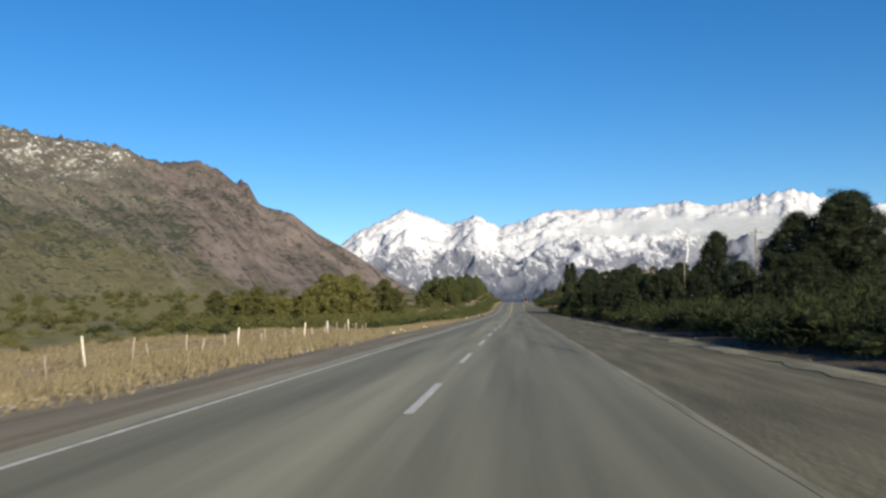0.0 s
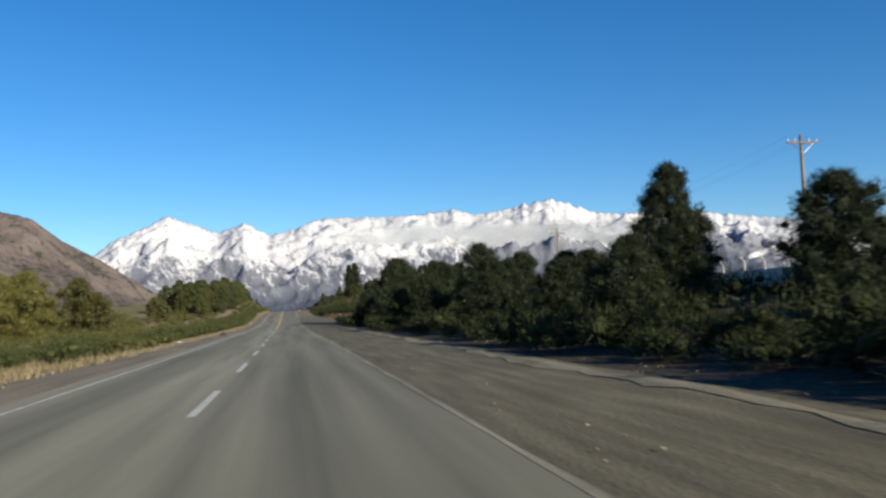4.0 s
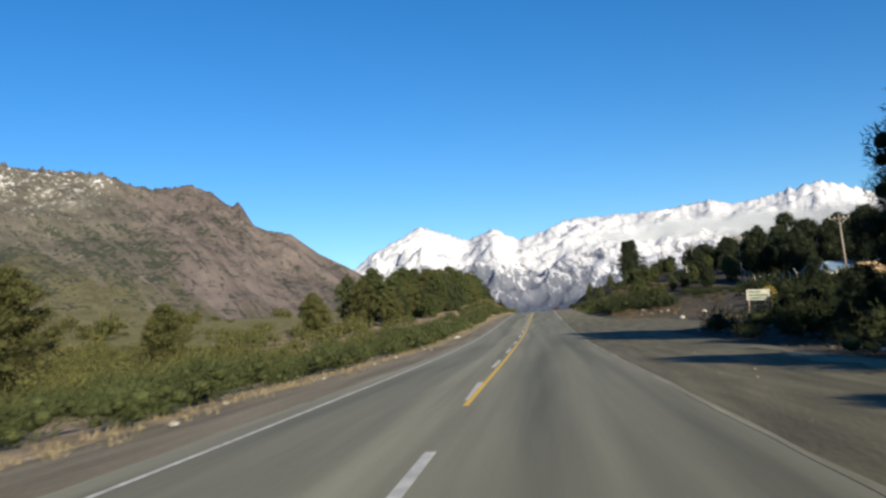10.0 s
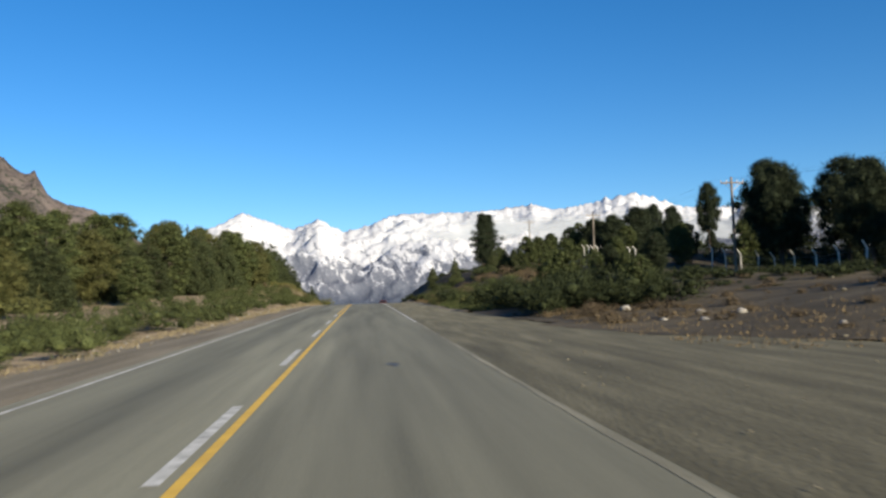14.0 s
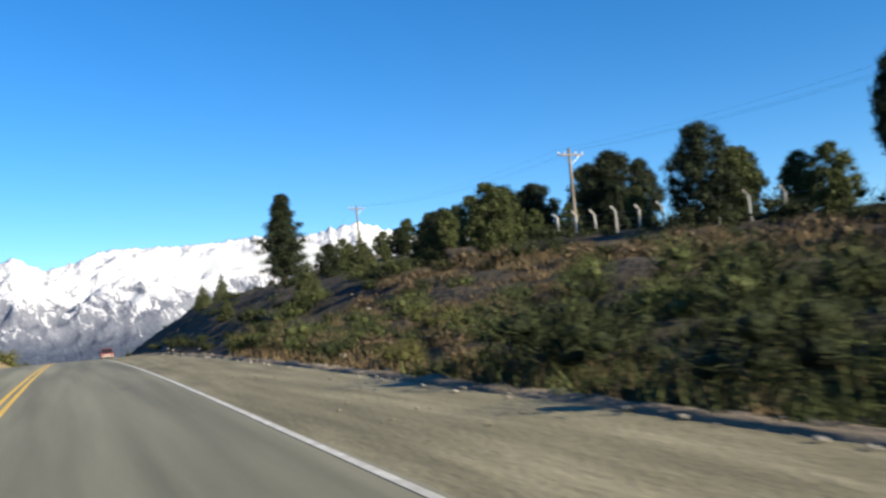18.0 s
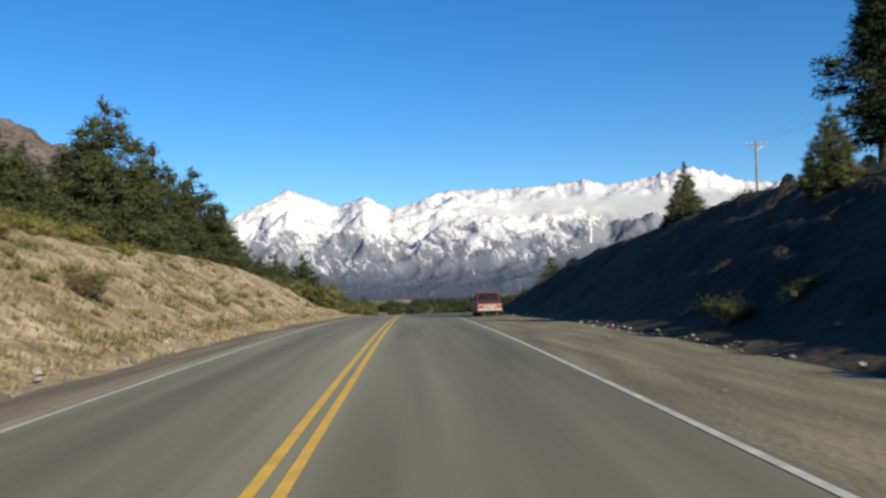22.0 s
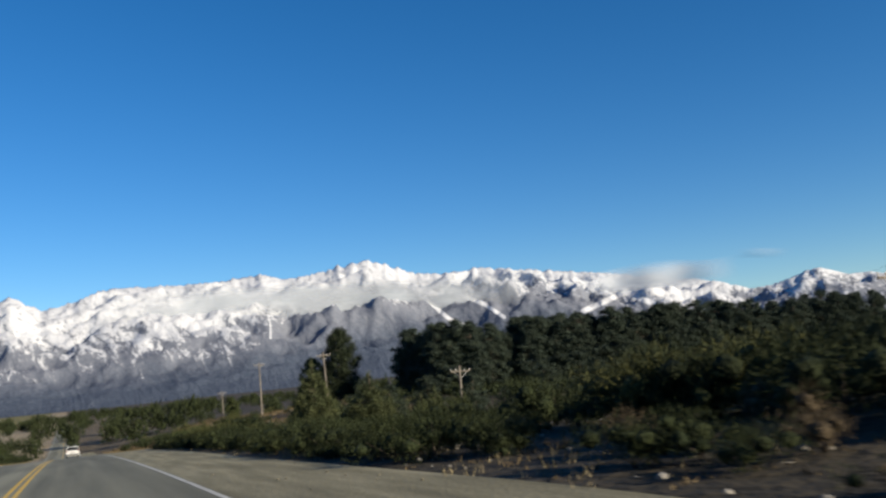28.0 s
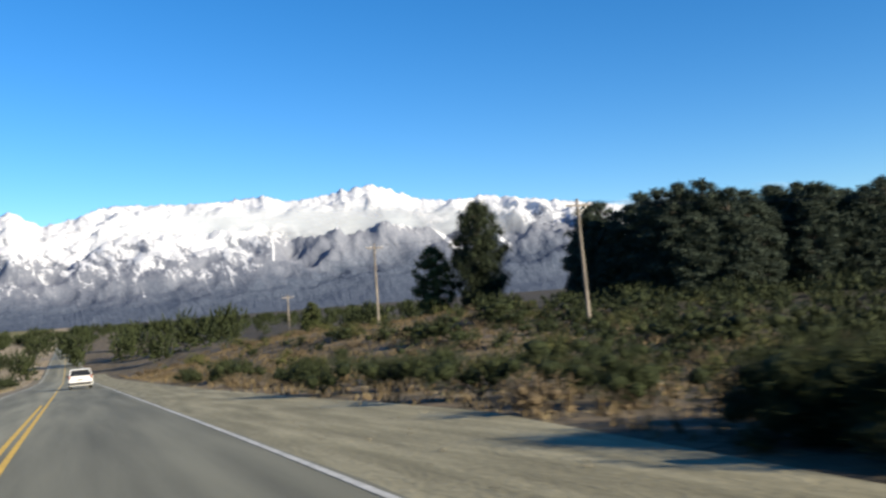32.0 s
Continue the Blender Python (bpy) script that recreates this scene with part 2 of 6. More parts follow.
RIGHT_H = ((-200, 1.0), (60, 1.6), (150, 1.2), (190, 0.6), (215, 0.7), (232, 1.2), (272, 1.6), (300, 3.0), (330, 4.0), (360, 4.5), (386, 4.5), (403, 2.7), (420, 1.5), (440, 0.4), (470, -0.8), (500, -0.6), (526, 1.0), (566, 3.2), (640, 3.0), (760, 0.5), (6000, 0))
RIGHT_FAR = ((-200, 2), (60, 3.0), (120, 3.0), (200, 2.6), (232, 1.6), (272, 1.1), (281, 1.7), (296, 4.3), (313, 5.0), (360, 7.8), (395, 7.5), (412, 4.0), (440, -1.6), (486, -3.3), (505, -1.4), (526, 1.5), (566, 4.2), (640, 3.0), (760, 0.5), (6000, 0))
RIGHT_X = ((-200, 22), (232, 24), (272, 24), (300, 19), (330, 15), (405, 15), (436, 22), (566, 26), (6000, 30))
LEFT_H = ((-200, -0.9), (225, -0.8), (250, 0.4), (290, 1.4), (330, 2.6), (350, 3.4), (392, 3.7), (412, 2.4), (430, 0.6), (450, 0), (600, 0), (6000, 0))
LEFT_X = ((-200, -13), (230, -13), (300, -12), (345, -12), (400, -12), (6000, -14))


def edge_r(y):
    """Where the gravel shoulder ends on the right."""
    return np.interp(y, (198, 206, 224, 236, 262, 430, 445, 484, 493, 520), (8.0, 13.0, 13.0, 8.0, 6.6, 6.6, 6.0, 6.0, 7.2, 6.4))


def edge_l(y):
    return np.interp(y, (280, 310), (-5.2, -4.4))


def lump(x, y):
    return (np.sin(x * 0.31 + 1.3 * np.sin(y * 0.17)) + np.sin(y * 0.23 + 1.7 * np.sin(x * 0.13 + 2)) + 0.6 * np.sin(x * 0.9 + y * 0.7) * np.sin(y * 0.61)) * 0.33


def land(x, y):
    """Height of the ground."""
    x, y = np.asarray(x, dtype=float), np.asarray(y, dtype=float)
    z = road_z(y) - 0.04
    hr, xr = np.interp(y, *zip(*RIGHT_H)), np.interp(y, *zip(*RIGHT_X))
    hl, xl = np.interp(y, *zip(*LEFT_H)), np.interp(y, *zip(*LEFT_X))
    er, el = edge_r(y), edge_l(y)
    tr = (x - er) / np.maximum(xr - er, 1)
    tl = (el - x) / np.maximum(el - xl, 1)
    hf = np.interp(y, *zip(*RIGHT_FAR))
    up = np.where(x > 0, hr * smooth(tr) + (hf - hr) * smooth((x - xr) / 14.0), hl * smooth(tl))
    up = up + np.where(x > er, 0.35 * lump(x, y) * smooth(tr * 2), 0) + np.where(x < el, 0.25 * lump(x * 1.3, y * 1.1) * smooth(tl * 2), 0)
    up = up + np.where(x > 30, (x - 30) * 0.012 * smooth((x - 30) / 200), 0)
    return z + up


# ---- ground sheet ----
def axis(fine, mid, far):
    a = [0.0]
    while a[-1] < far:
        a.append(a[-1] + (1.0 if a[-1] < fine else 4.0 if a[-1] < mid else a[-1] * 0.25))
    return a


ax = axis(36, 120, 4600)
gx = np.array(sorted([-q for q in ax[1:]] + ax))
gy = np.concatenate([np.array([-4600, -1500, -500, -200, -100]), np.arange(-60, 700, 2.0), np.arange(700, 1000, 15), np.geomspace(1000, 5200, 24)])
X, Y = np.meshgrid(gx, gy)
Z = land(X, Y)
Z = np.where((X > edge_l(Y) + 0.2) & (X < edge_r(Y) - 0.3), Z - 0.12, Z)
nx_, ny_ = len(gx), len(gy)
idx = np.arange(nx_ * ny_).reshape(ny_, nx_)
quads = np.stack([idx[:-1, :-1], idx[:-1, 1:], idx[1:, 1:], idx[1:, :-1]], -1).reshape(-1, 4)


def ground_material():
    """Dark litter on the right of the road, deepened in colour for the bank's shade; straw-brown soil on the left, pale
    on the cut bank there.
    """
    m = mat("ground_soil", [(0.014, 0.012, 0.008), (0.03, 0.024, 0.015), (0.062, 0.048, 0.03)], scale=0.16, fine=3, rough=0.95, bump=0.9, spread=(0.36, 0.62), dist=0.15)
    n, l = m.node_tree.nodes, m.node_tree.links
    p = n["Principled BSDF"]
    dark = p.inputs["Base Color"].links[0].from_socket
    g = n.new("ShaderNodeNewGeometry")
    s = n.new("ShaderNodeSeparateXYZ")
    l.new(g.outputs["Position"], s.inputs["Vector"])
    t = n.new("ShaderNodeTexNoise")
    t.inputs["Scale"].default_value, t.inputs["Detail"].default_value = 0.7, 8
    l.new(g.outputs["Position"], t.inputs["Vector"])

    def ramp(v, a, c):
        k = n.new("ShaderNodeMapRange")
        k.inputs["From Min"].default_value, k.inputs["From Max"].default_value = a, c
        l.new(v, k.inputs["Value"])
        return k.outputs["Result"]

    def blend(fac, a, c):
        k = n.new("ShaderNodeMix")
        k.data_type = "RGBA"
        l.new(fac, k.inputs["Factor"])
        for q, w in (("A", a), ("B", c)):
            if isinstance(w, tuple):
                k.inputs[q].default_value = (*w, 1)
            else:
                l.new(w, k.inputs[q])
        return k.outputs["Result"]

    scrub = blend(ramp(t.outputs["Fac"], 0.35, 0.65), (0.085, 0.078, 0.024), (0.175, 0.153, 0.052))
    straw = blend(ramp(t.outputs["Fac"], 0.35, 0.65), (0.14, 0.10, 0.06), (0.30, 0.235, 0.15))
    patchy = n.new("ShaderNodeTexNoise")
    patchy.inputs["Scale"].default_value, patchy.inputs["Detail"].default_value, patchy.inputs["Roughness"].default_value = 0.45, 9, 0.7
    l.new(g.outputs["Position"], patchy.inputs["Vector"])
    bank = blend(ramp(t.outputs["Fac"], 0.35, 0.65), (0.2, 0.155, 0.095), (0.37, 0.305, 0.205))
    bank = blend(ramp(patchy.outputs["Fac"], 0.5, 0.62), bank, (0.13, 0.095, 0.058))
    clod = n.new("ShaderNodeTexNoise")
    clod.inputs["Scale"].default_value, clod.inputs["Detail"].default_value, clod.inputs["Roughness"].default_value = 2.6, 7, 0.75
    l.new(g.outputs["Position"], clod.inputs["Vector"])
    bank = blend(ramp(clod.outputs["Fac"], 0.53, 0.66), bank, (0.115, 0.088, 0.048))
    left = blend(ramp(s.outputs["Y"], 285, 325), straw, bank)
    near = blend(ramp(s.outputs["X"], -36, -24), scrub, left)
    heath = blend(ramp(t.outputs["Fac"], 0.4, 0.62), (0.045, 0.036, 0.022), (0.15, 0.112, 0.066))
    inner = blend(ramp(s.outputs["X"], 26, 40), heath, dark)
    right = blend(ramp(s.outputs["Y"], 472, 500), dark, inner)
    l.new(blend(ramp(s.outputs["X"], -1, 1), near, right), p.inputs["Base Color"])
    return m


soil = ground_material()
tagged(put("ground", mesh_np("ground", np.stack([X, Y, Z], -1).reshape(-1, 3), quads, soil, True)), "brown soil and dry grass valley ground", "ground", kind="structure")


def strip(name, x0, x1, y0, y1, lift, material, cols=1, step=2.0, wob=0.0, parent=None, base=road_z, crown=0.0):
    ys = np.arange(y0, y1 + step * 0.5, step)
    n = cols + 1
    u = np.linspace(0, 1, n)
    rows = []
    for y in ys:
        xa, xb = (float(q(y)) if callable(q) else q for q in (x0, x1))
        e0 = xa + wob * (math.sin(y * 0.37) + math.sin(y * 0.91 + 1) + math.sin(y * 2.3)) * 0.33
        e1 = xb + wob * (math.sin(y * 0.41 + 2) + math.sin(y * 1.07) + math.sin(y * 2.1)) * 0.33
        for q in u:
            x = e0 + (e1 - e0) * q
            rows.append((x, y, float(base(y)) + lift + (crown(x, y) if crown else 0)))
    k = np.arange(len(ys) * n).reshape(len(ys), n)
    f = np.stack([k[:-1, :-1], k[:-1, 1:], k[1:, 1:], k[1:, :-1]], -1).reshape(-1, 4)
    return put(name, mesh_np(name, rows, f, material, True), parent)


def wander(table, off=0.0):
    return lambda y: float(np.interp(y, *zip(*table))) + off


LEFT_LINE = ((0, -2.96), (60, -2.9), (100, -2.93), (160, -2.85), (190, -3.03), (225, -3.14), (300, -3.25), (340, -3.16), (400, -3.1), (1000, -3.05))
RIGHT_LINE = ((0, 3.44), (60, 3.5), (85, 3.58), (105, 3.66), (130, 3.5), (160, 3.42), (1000, 3.46))
MID_LINE = ((60, 0.02), (85, 0.17), (105, 0.14), (130, 0.0), (150, 0.08), (160, 0.03), (172, -0.22), (240, -0.29))
SOLID = ((150, -0.02), (190, -0.06), (240, -0.06), (290, 0.03), (360, 0.06), (410, 0.12), (1000, 0.06))
road = tagged(strip("road", -3.45, wander(RIGHT_LINE, 0.1), -60, 1000, 0.0, asphalt, cols=4, wob=0.05), "grey worn asphalt two-lane country road", "road", kind="structure")
strip("edge_line", wander(RIGHT_LINE, -0.045), wander(RIGHT_LINE, 0.05), 246, 1000, 0.006, white_paint, parent=road)
strip("dust_line", wander(RIGHT_LINE, -0.02), wander(RIGHT_LINE, 0.07), -60, 246, 0.004, dust, step=0.7, wob=0.02, parent=road)
strip("edge_line", wander(LEFT_LINE, -0.045), wander(LEFT_LINE, 0.045), -60, 1000, 0.006, white_paint, parent=road)
strip("dust_line", wander(LEFT_LINE, -0.13), wander(LEFT_LINE, -0.05), -60, 1000, 0.004, dust, step=0.9, wob=0.07, parent=road)
for i in range(-5, 25):
    y0 = 10.8 + 10.28 * i
    strip("lane_dash", wander(MID_LINE, -0.065), wander(MID_LINE, 0.065), y0, y0 + 4.4, 0.006, white_paint, step=1.1, parent=road)
for i in range(52, 80):
    y0 = 10.8 + 10.28 * i
    strip("lane_dash", 0.0, 0.13, y0, y0 + 4.4, 0.006, white_paint, step=1.1, parent=road)
strip("no_passing_line", wander(SOLID, -0.05), wander(SOLID, 0.05), 164, 1000, 0.007, yellow_paint, parent=road)
strip("no_passing_line", wander(SOLID, -0.26), wander(SOLID, -0.16), 262, 520, 0.007, yellow_paint, parent=road)


tar = mat("tar", [(0.05, 0.049, 0.042), (0.1, 0.098, 0.08)], scale=9, fine=40, rough=0.6, bump=0.2, dist=0.01)


def crack(path, width):
    """A tarred crack that wanders over the asphalt."""
    r = np.random.default_rng(int(path[0][1] * 10))
    pts = []
    for (xa, ya), (xb, yb) in zip(path[:-1], path[1:]):
        for k in range(8):
            u = k / 8
            pts.append((xa + (xb - xa) * u + 0.06 * r.normal(), ya + (yb - ya) * u + 0.06 * r.normal()))
    rows = []
    for k, (x, y) in enumerate(pts):
        w = width * (0.5 + r.random())
        z = float(road_z(y)) + 0.005
        rows += [(x - w, y, z), (x + w, y, z)]
    put("crack", mesh_np("crack", rows, [(2 * k, 2 * k + 1, 2 * k + 3, 2 * k + 2) for k in range(len(pts) - 1)], tar), road)


crack(((1.9, 35), (2.3, 31), (2.9, 27.5), (3.4, 24)), 0.03)
crack(((-1.2, 182), (-2.4, 176)), 0.02)
for x, y, w, d in ((0.65, 142.6, 0.08, 0.13), (0.55, 140.2, 0.05, 0.1), (2.9, 143, 0.09, 0.1), (1.0, 101, 0.06, 0.1), (2.7, 98.5, 0.08, 0.1), (1.8, 226, 0.12, 0.4), (-2.4, 97, 0.12, 0.2), (2.3, 291, 0.1, 0.18)):
    ring = [(x + w * math.cos(a) * (1 + 0.4 * math.sin(3 * a + y)), y + d * math.sin(a) * (1 + 0.35 * math.cos(2 * a + x)), float(road_z(y + d * math.sin(a))) + 0.005) for a in np.linspace(0, 6.283, 14)[:-1]]
    put("tar_patch", mesh_np("tar_patch", ring, [tuple(range(13))], tar), road)


def berm(x, y):
    if x < 3.9:
        return -0.03 + 0.02 * (x - 3.3)
    return float(land(x, y) - road_z(y)) + 0.04 + 0.012 * lump(x * 4, y * 2) + (0.1 if y < 195 else 0.0) * math.exp(-((x - edge_r(y) + 0.6) / 0.35) ** 2) * (0.6 + 0.4 * math.sin(y * 0.8))


tagged(strip("gravel_shoulder", 3.35, lambda y: edge_r(y) + 0.15, -60, 640, 0.0, gravel, cols=12, step=1.0, wob=0.0, crown=berm), "pale grey gravel shoulder with low berm", "shoulder", kind="structure")
berm_sand = mat("berm_sand", [(0.115, 0.103, 0.066), (0.17, 0.154, 0.102), (0.24, 0.218, 0.15)], scale=2.4, fine=16, rough=0.95, bump=0.7, stretch=(1, 0.2, 1), dist=0.03)
tagged(strip("sand_berm", lambda y: edge_r(y) - 0.95, lambda y: edge_r(y) - 0.45, -60, 176, 0.012, berm_sand, cols=5, step=1.0, wob=0.3, crown=lambda x, y: berm(x, y)), "low pale sand berm along the gravel edge", "berm", kind="structure")


def ridge(x, y):
    """The broken earth kerb that the grader left beside the gravel."""
    u = (x - float(edge_r(y))) / 0.55
    tall = 0.1 + 0.09 * noise.noise(Vector((x * 1.3, y * 0.9, 0))) + 0.08 * noise.noise(Vector((x * 4, y * 2.7, 3)))
    return float(land(x, y) - road_z(y)) + max(0.0, tall * (1 - (2 * u - 1) ** 4))


for y0, y1 in ((258, 322),):
    kerb = strip("earth_kerb", lambda y: edge_r(y), lambda y: edge_r(y) + 0.55, y0, y1, 0.0, dirt, cols=7, step=0.35, crown=ridge)
    tagged(kerb, "broken earth kerb along the gravel shoulder", "kerb", kind="structure")
tagged(strip("dirt_shoulder", lambda y: edge_l(y) - 0.1, -3.2, -60, 640, 0.0, dirt_verge, cols=6, step=1.0, wob=0.25, crown=lambda x, y: -0.03 if x > -3.5 else float(land(x, y) - road_z(y)) + 0.04 + 0.03 * lump(x * 4, y * 2)), "brown dirt shoulder along the asphalt", "shoulder", kind="structure")
yard_rows = strip("dirt_yard", lambda y: edge_r(y) - 0.2, 30, 199, 246, 0.0, red_dirt, cols=22, step=1.5, wob=1.0, crown=lambda x, y: float(land(x, y) - road_z(y)) + 0.05)
tagged(yard_rows, "reddish brown bare dirt entrance yard", "yard", kind="structure")
upper = strip("dirt_slope", lambda y: float(np.interp(y, (243, 250, 262, 284), (12, 16.5, 18.5, 21))), 31, 244, 284, 0.0, red_dirt, cols=16, step=1.5, wob=1.0, crown=lambda x, y: float(land(x, y) - road_z(y)) + 0.05)
tagged(upper, "reddish brown bare dirt slope below the post fence", "yard", kind="structure")

def bank(name, x0, x1, y0, y1, step, material, relief, label):
    """A cut bank in fine relief, tucked into the ground along its rims."""
    ys, us = np.arange(y0, y1 + step / 2, step), np.linspace(0, 1, int(abs(x1(y0) - x0(y0)) / step) + 1)
    v = []
    for y in ys:
        xa, xb = x0(y), x1(y)
        for u in us:
            x = xa + (xb - xa) * u
            rim = min(1.0, 5 * u, 5 * (1 - u), (y - y0) / 5, (y1 - y) / 5)
            v.append((x, y, float(land(x, y)) - 0.12 + 0.2 * rim + rim * relief(x, y)))
    k = np.arange(len(ys) * len(us)).reshape(len(ys), len(us))
    f = np.stack([k[:-1, :-1], k[:-1, 1:], k[1:, 1:], k[1:, :-1]], -1).reshape(-1, 4)
    return tagged(put(name, mesh_np(name, v, f, material, True)), label, "bank", kind="structure")


def ledges(x, y, tall, every, worn):
    """Strata that step up the bank, broken by runnels down it."""
    z = float(land(x, y)) + 0.35 * noise.noise(Vector((x * 0.3, y * 0.22, 0))) + 0.02 * y
    q = (z / every) % 1.0
    shelf = (q / 0.75 if q < 0.75 else (1 - q) / 0.25) * tall * (0.35 + 0.65 * abs(noise.noise(Vector((x * 0.25, y * 0.16, 7)))) * 2)
    runnel = noise.noise(Vector((x * 0.35, y * 0.8, 2))) + 0.6 * noise.noise(Vector((x * 0.9, y * 1.7, 5)))
    return shelf + worn * runnel + 0.05 * noise.noise(Vector((x * 2.6, y * 2.6, 9)))


bank("dry_bank", lambda y: float(edge_l(y)) - 0.3, lambda y: -13.5, 296, 430, 0.32, soil, lambda x, y: ledges(x, y, 0.2, 0.8, 0.16), "pale dry earth bank with worn ledges and stones")
# part of this bank's shade is in the darkened right-hand soil colour
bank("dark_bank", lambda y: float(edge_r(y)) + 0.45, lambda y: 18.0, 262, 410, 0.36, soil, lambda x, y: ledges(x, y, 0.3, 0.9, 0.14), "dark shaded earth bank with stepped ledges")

# ---- mountains ----
PEAKS = ((-30, 2.0), (-15, 3.4), (-12.1, 4.5), (-11.2, 5.3), (-9.06, 6.26), (-7.7, 6.98), (-6.18, 6.4), (-4.39, 5.82), (-2.8, 6.5), (-1.28, 5.66), (-.55, 5.71), (.57, 6.04), (2.43, 6.71), (4.45, 6.71), (7, 6.7), (9.2, 6.78), (11.54, 7.08), (12.76, 6.62), (14.5, 6.8), (16.3, 7.15), (18.2, 7.45), (20.2, 6.76), (21.3, 6.31), (23.6, 6.18), (25.4, 6.35), (28, 5.96), (30.5, 5.6), (34, 5.06), (36.5, 4.31), (38.6, 4.2), (40, 3.8), (41.7, 3.2), (43.1, 3.29), (45.5, 4.0), (47.1, 3.38), (48.2, 3.4), (50, 2.9), (70, 2.5))
CLIFFS = ((-75, 12), (-50, 13.4), (-40.2, 13.3), (-38.2, 12.9), (-36.9, 12.3), (-33.5, 11.7), (-31.3, 11.6), (-28.8, 11.4), (-26.9, 10.6), (-25.4, 10.4), (-23.5, 10.65), (-22.15, 10.2), (-21, 9.2), (-20.3, 9.35), (-19.5, 7.9), (-18.4, 7.4), (-17, 7.15), (-15.2, 5.73), (-12.8, 4.4), (-10.8, 3.06), (-9.4, 2.1), (-6.6, 0.6), (-5, 0))
HUB = Vector((0, 240, 5))
slopes = {}


def massif(name, crest, a0, a1, da, r0, r1, rows, rough, material, power, seed, foot=-12.0, jag=0.03, grit=0.3):
    """A mountain side: a fan of ground from its foot up to the crest, cut by ridges and gullies."""
    az = np.arange(a0, a1 + da / 2, da)
    el = np.interp(az, *zip(*crest))
    v = np.empty((rows + 3, len(az), 3))
    off = Vector((seed * 7.3, seed * 3.1, 0))
    for j, a in enumerate(az):
        ar = radians(a)
        top = r1 * math.tan(radians(el[j]))
        ragged = noise.noise(Vector((a * 2.3, seed, 0))) + 0.6 * noise.noise(Vector((a * 6.1, seed, 3)))
        for i in range(rows + 1):
            u = i / rows
            r = r0 + (r1 - r0) * u
            p = Vector((math.sin(ar) * r, math.cos(ar) * r, 0))
            w = math.sin(math.pi * u ** 1.3) ** 0.8
            warp = 1.8 * noise.noise(p * 0.0011 + off)
            q = p * 0.0011 + off + Vector((warp * 0.25, -warp * 0.2, 0))
            ridge = noise.ridged_multi_fractal(q * 1.6, 0.9, 2.1, 5, 1.0, 2.0) - 1.0
            fine = noise.fractal(p * 0.006 + off, 0.75, 2.0, 6)
            h = foot + (top * (1 + jag * ragged * u ** 7) - foot) * u ** power + rough * w * (0.8 * ridge + grit * fine) * (0.4 + 0.6 * u)
            h = min(h, top * (1 + jag * ragged * u ** 7) * r / r1 * 0.997) if u < 1 else h
            v[i, j] = (HUB.x + p.x, HUB.y + p.y, HUB.z + h)
        for k in (1, 2):
            r = r1 + k * 40
            v[rows + k, j] = (HUB.x + math.sin(ar) * r, HUB.y + math.cos(ar) * r, HUB.z + top - k * 60)
    slopes[name] = (az, v[:rows + 1].copy())
    n = len(az)
    k = np.arange((rows + 3) * n).reshape(rows + 3, n)
    f = np.stack([k[:-1, :-1], k[:-1, 1:], k[1:, 1:], k[1:, :-1]], -1).reshape(-1, 4)
    return put(name, mesh_np(name, v.reshape(-1, 3), f, material, True))


def tools(n, l):
    """Shorthand for math, range, mix and noise nodes in one tree."""
    def op(kind, a, c=0.0):
        k = n.new("ShaderNodeMath")
        k.operation = kind
        for i, q in enumerate((a, c)):
            if isinstance(q, (int, float)):
                k.inputs[i].default_value = q
            else:
                l.new(q, k.inputs[i])
        return k.outputs[0]

    def rng(v, a, c, lo=0.0, hi=1.0):
        k = n.new("ShaderNodeMapRange")
        for key, w in (("From Min", a), ("From Max", c), ("To Min", lo), ("To Max", hi)):
            k.inputs[key].default_value = w
        l.new(v, k.inputs["Value"])
        return k.outputs["Result"]

    def mixc(fac, a, c):
        k = n.new("ShaderNodeMix")
        k.data_type = "RGBA"
        l.new(fac, k.inputs["Factor"])
        for q, w in (("A", a), ("B", c)):
            if isinstance(w, tuple):
                k.inputs[q].default_value = (*w, 1)
            else:
                l.new(w, k.inputs[q])
        return k.outputs["Result"]

    def nz(vec, scale, detail=8, rough=0.6, kind="FBM", warp=0.0):
        t = n.new("ShaderNodeTexNoise")
        t.noise_type = kind
        t.normalize = kind == "FBM"
        t.inputs["Scale"].default_value, t.inputs["Detail"].default_value, t.inputs["Roughness"].default_value = scale, detail, rough
        t.inputs["Distortion"].default_value = warp
        l.new(vec, t.inputs["Vector"])
        return t.outputs["Fac"]

    return op, rng, mixc, nz


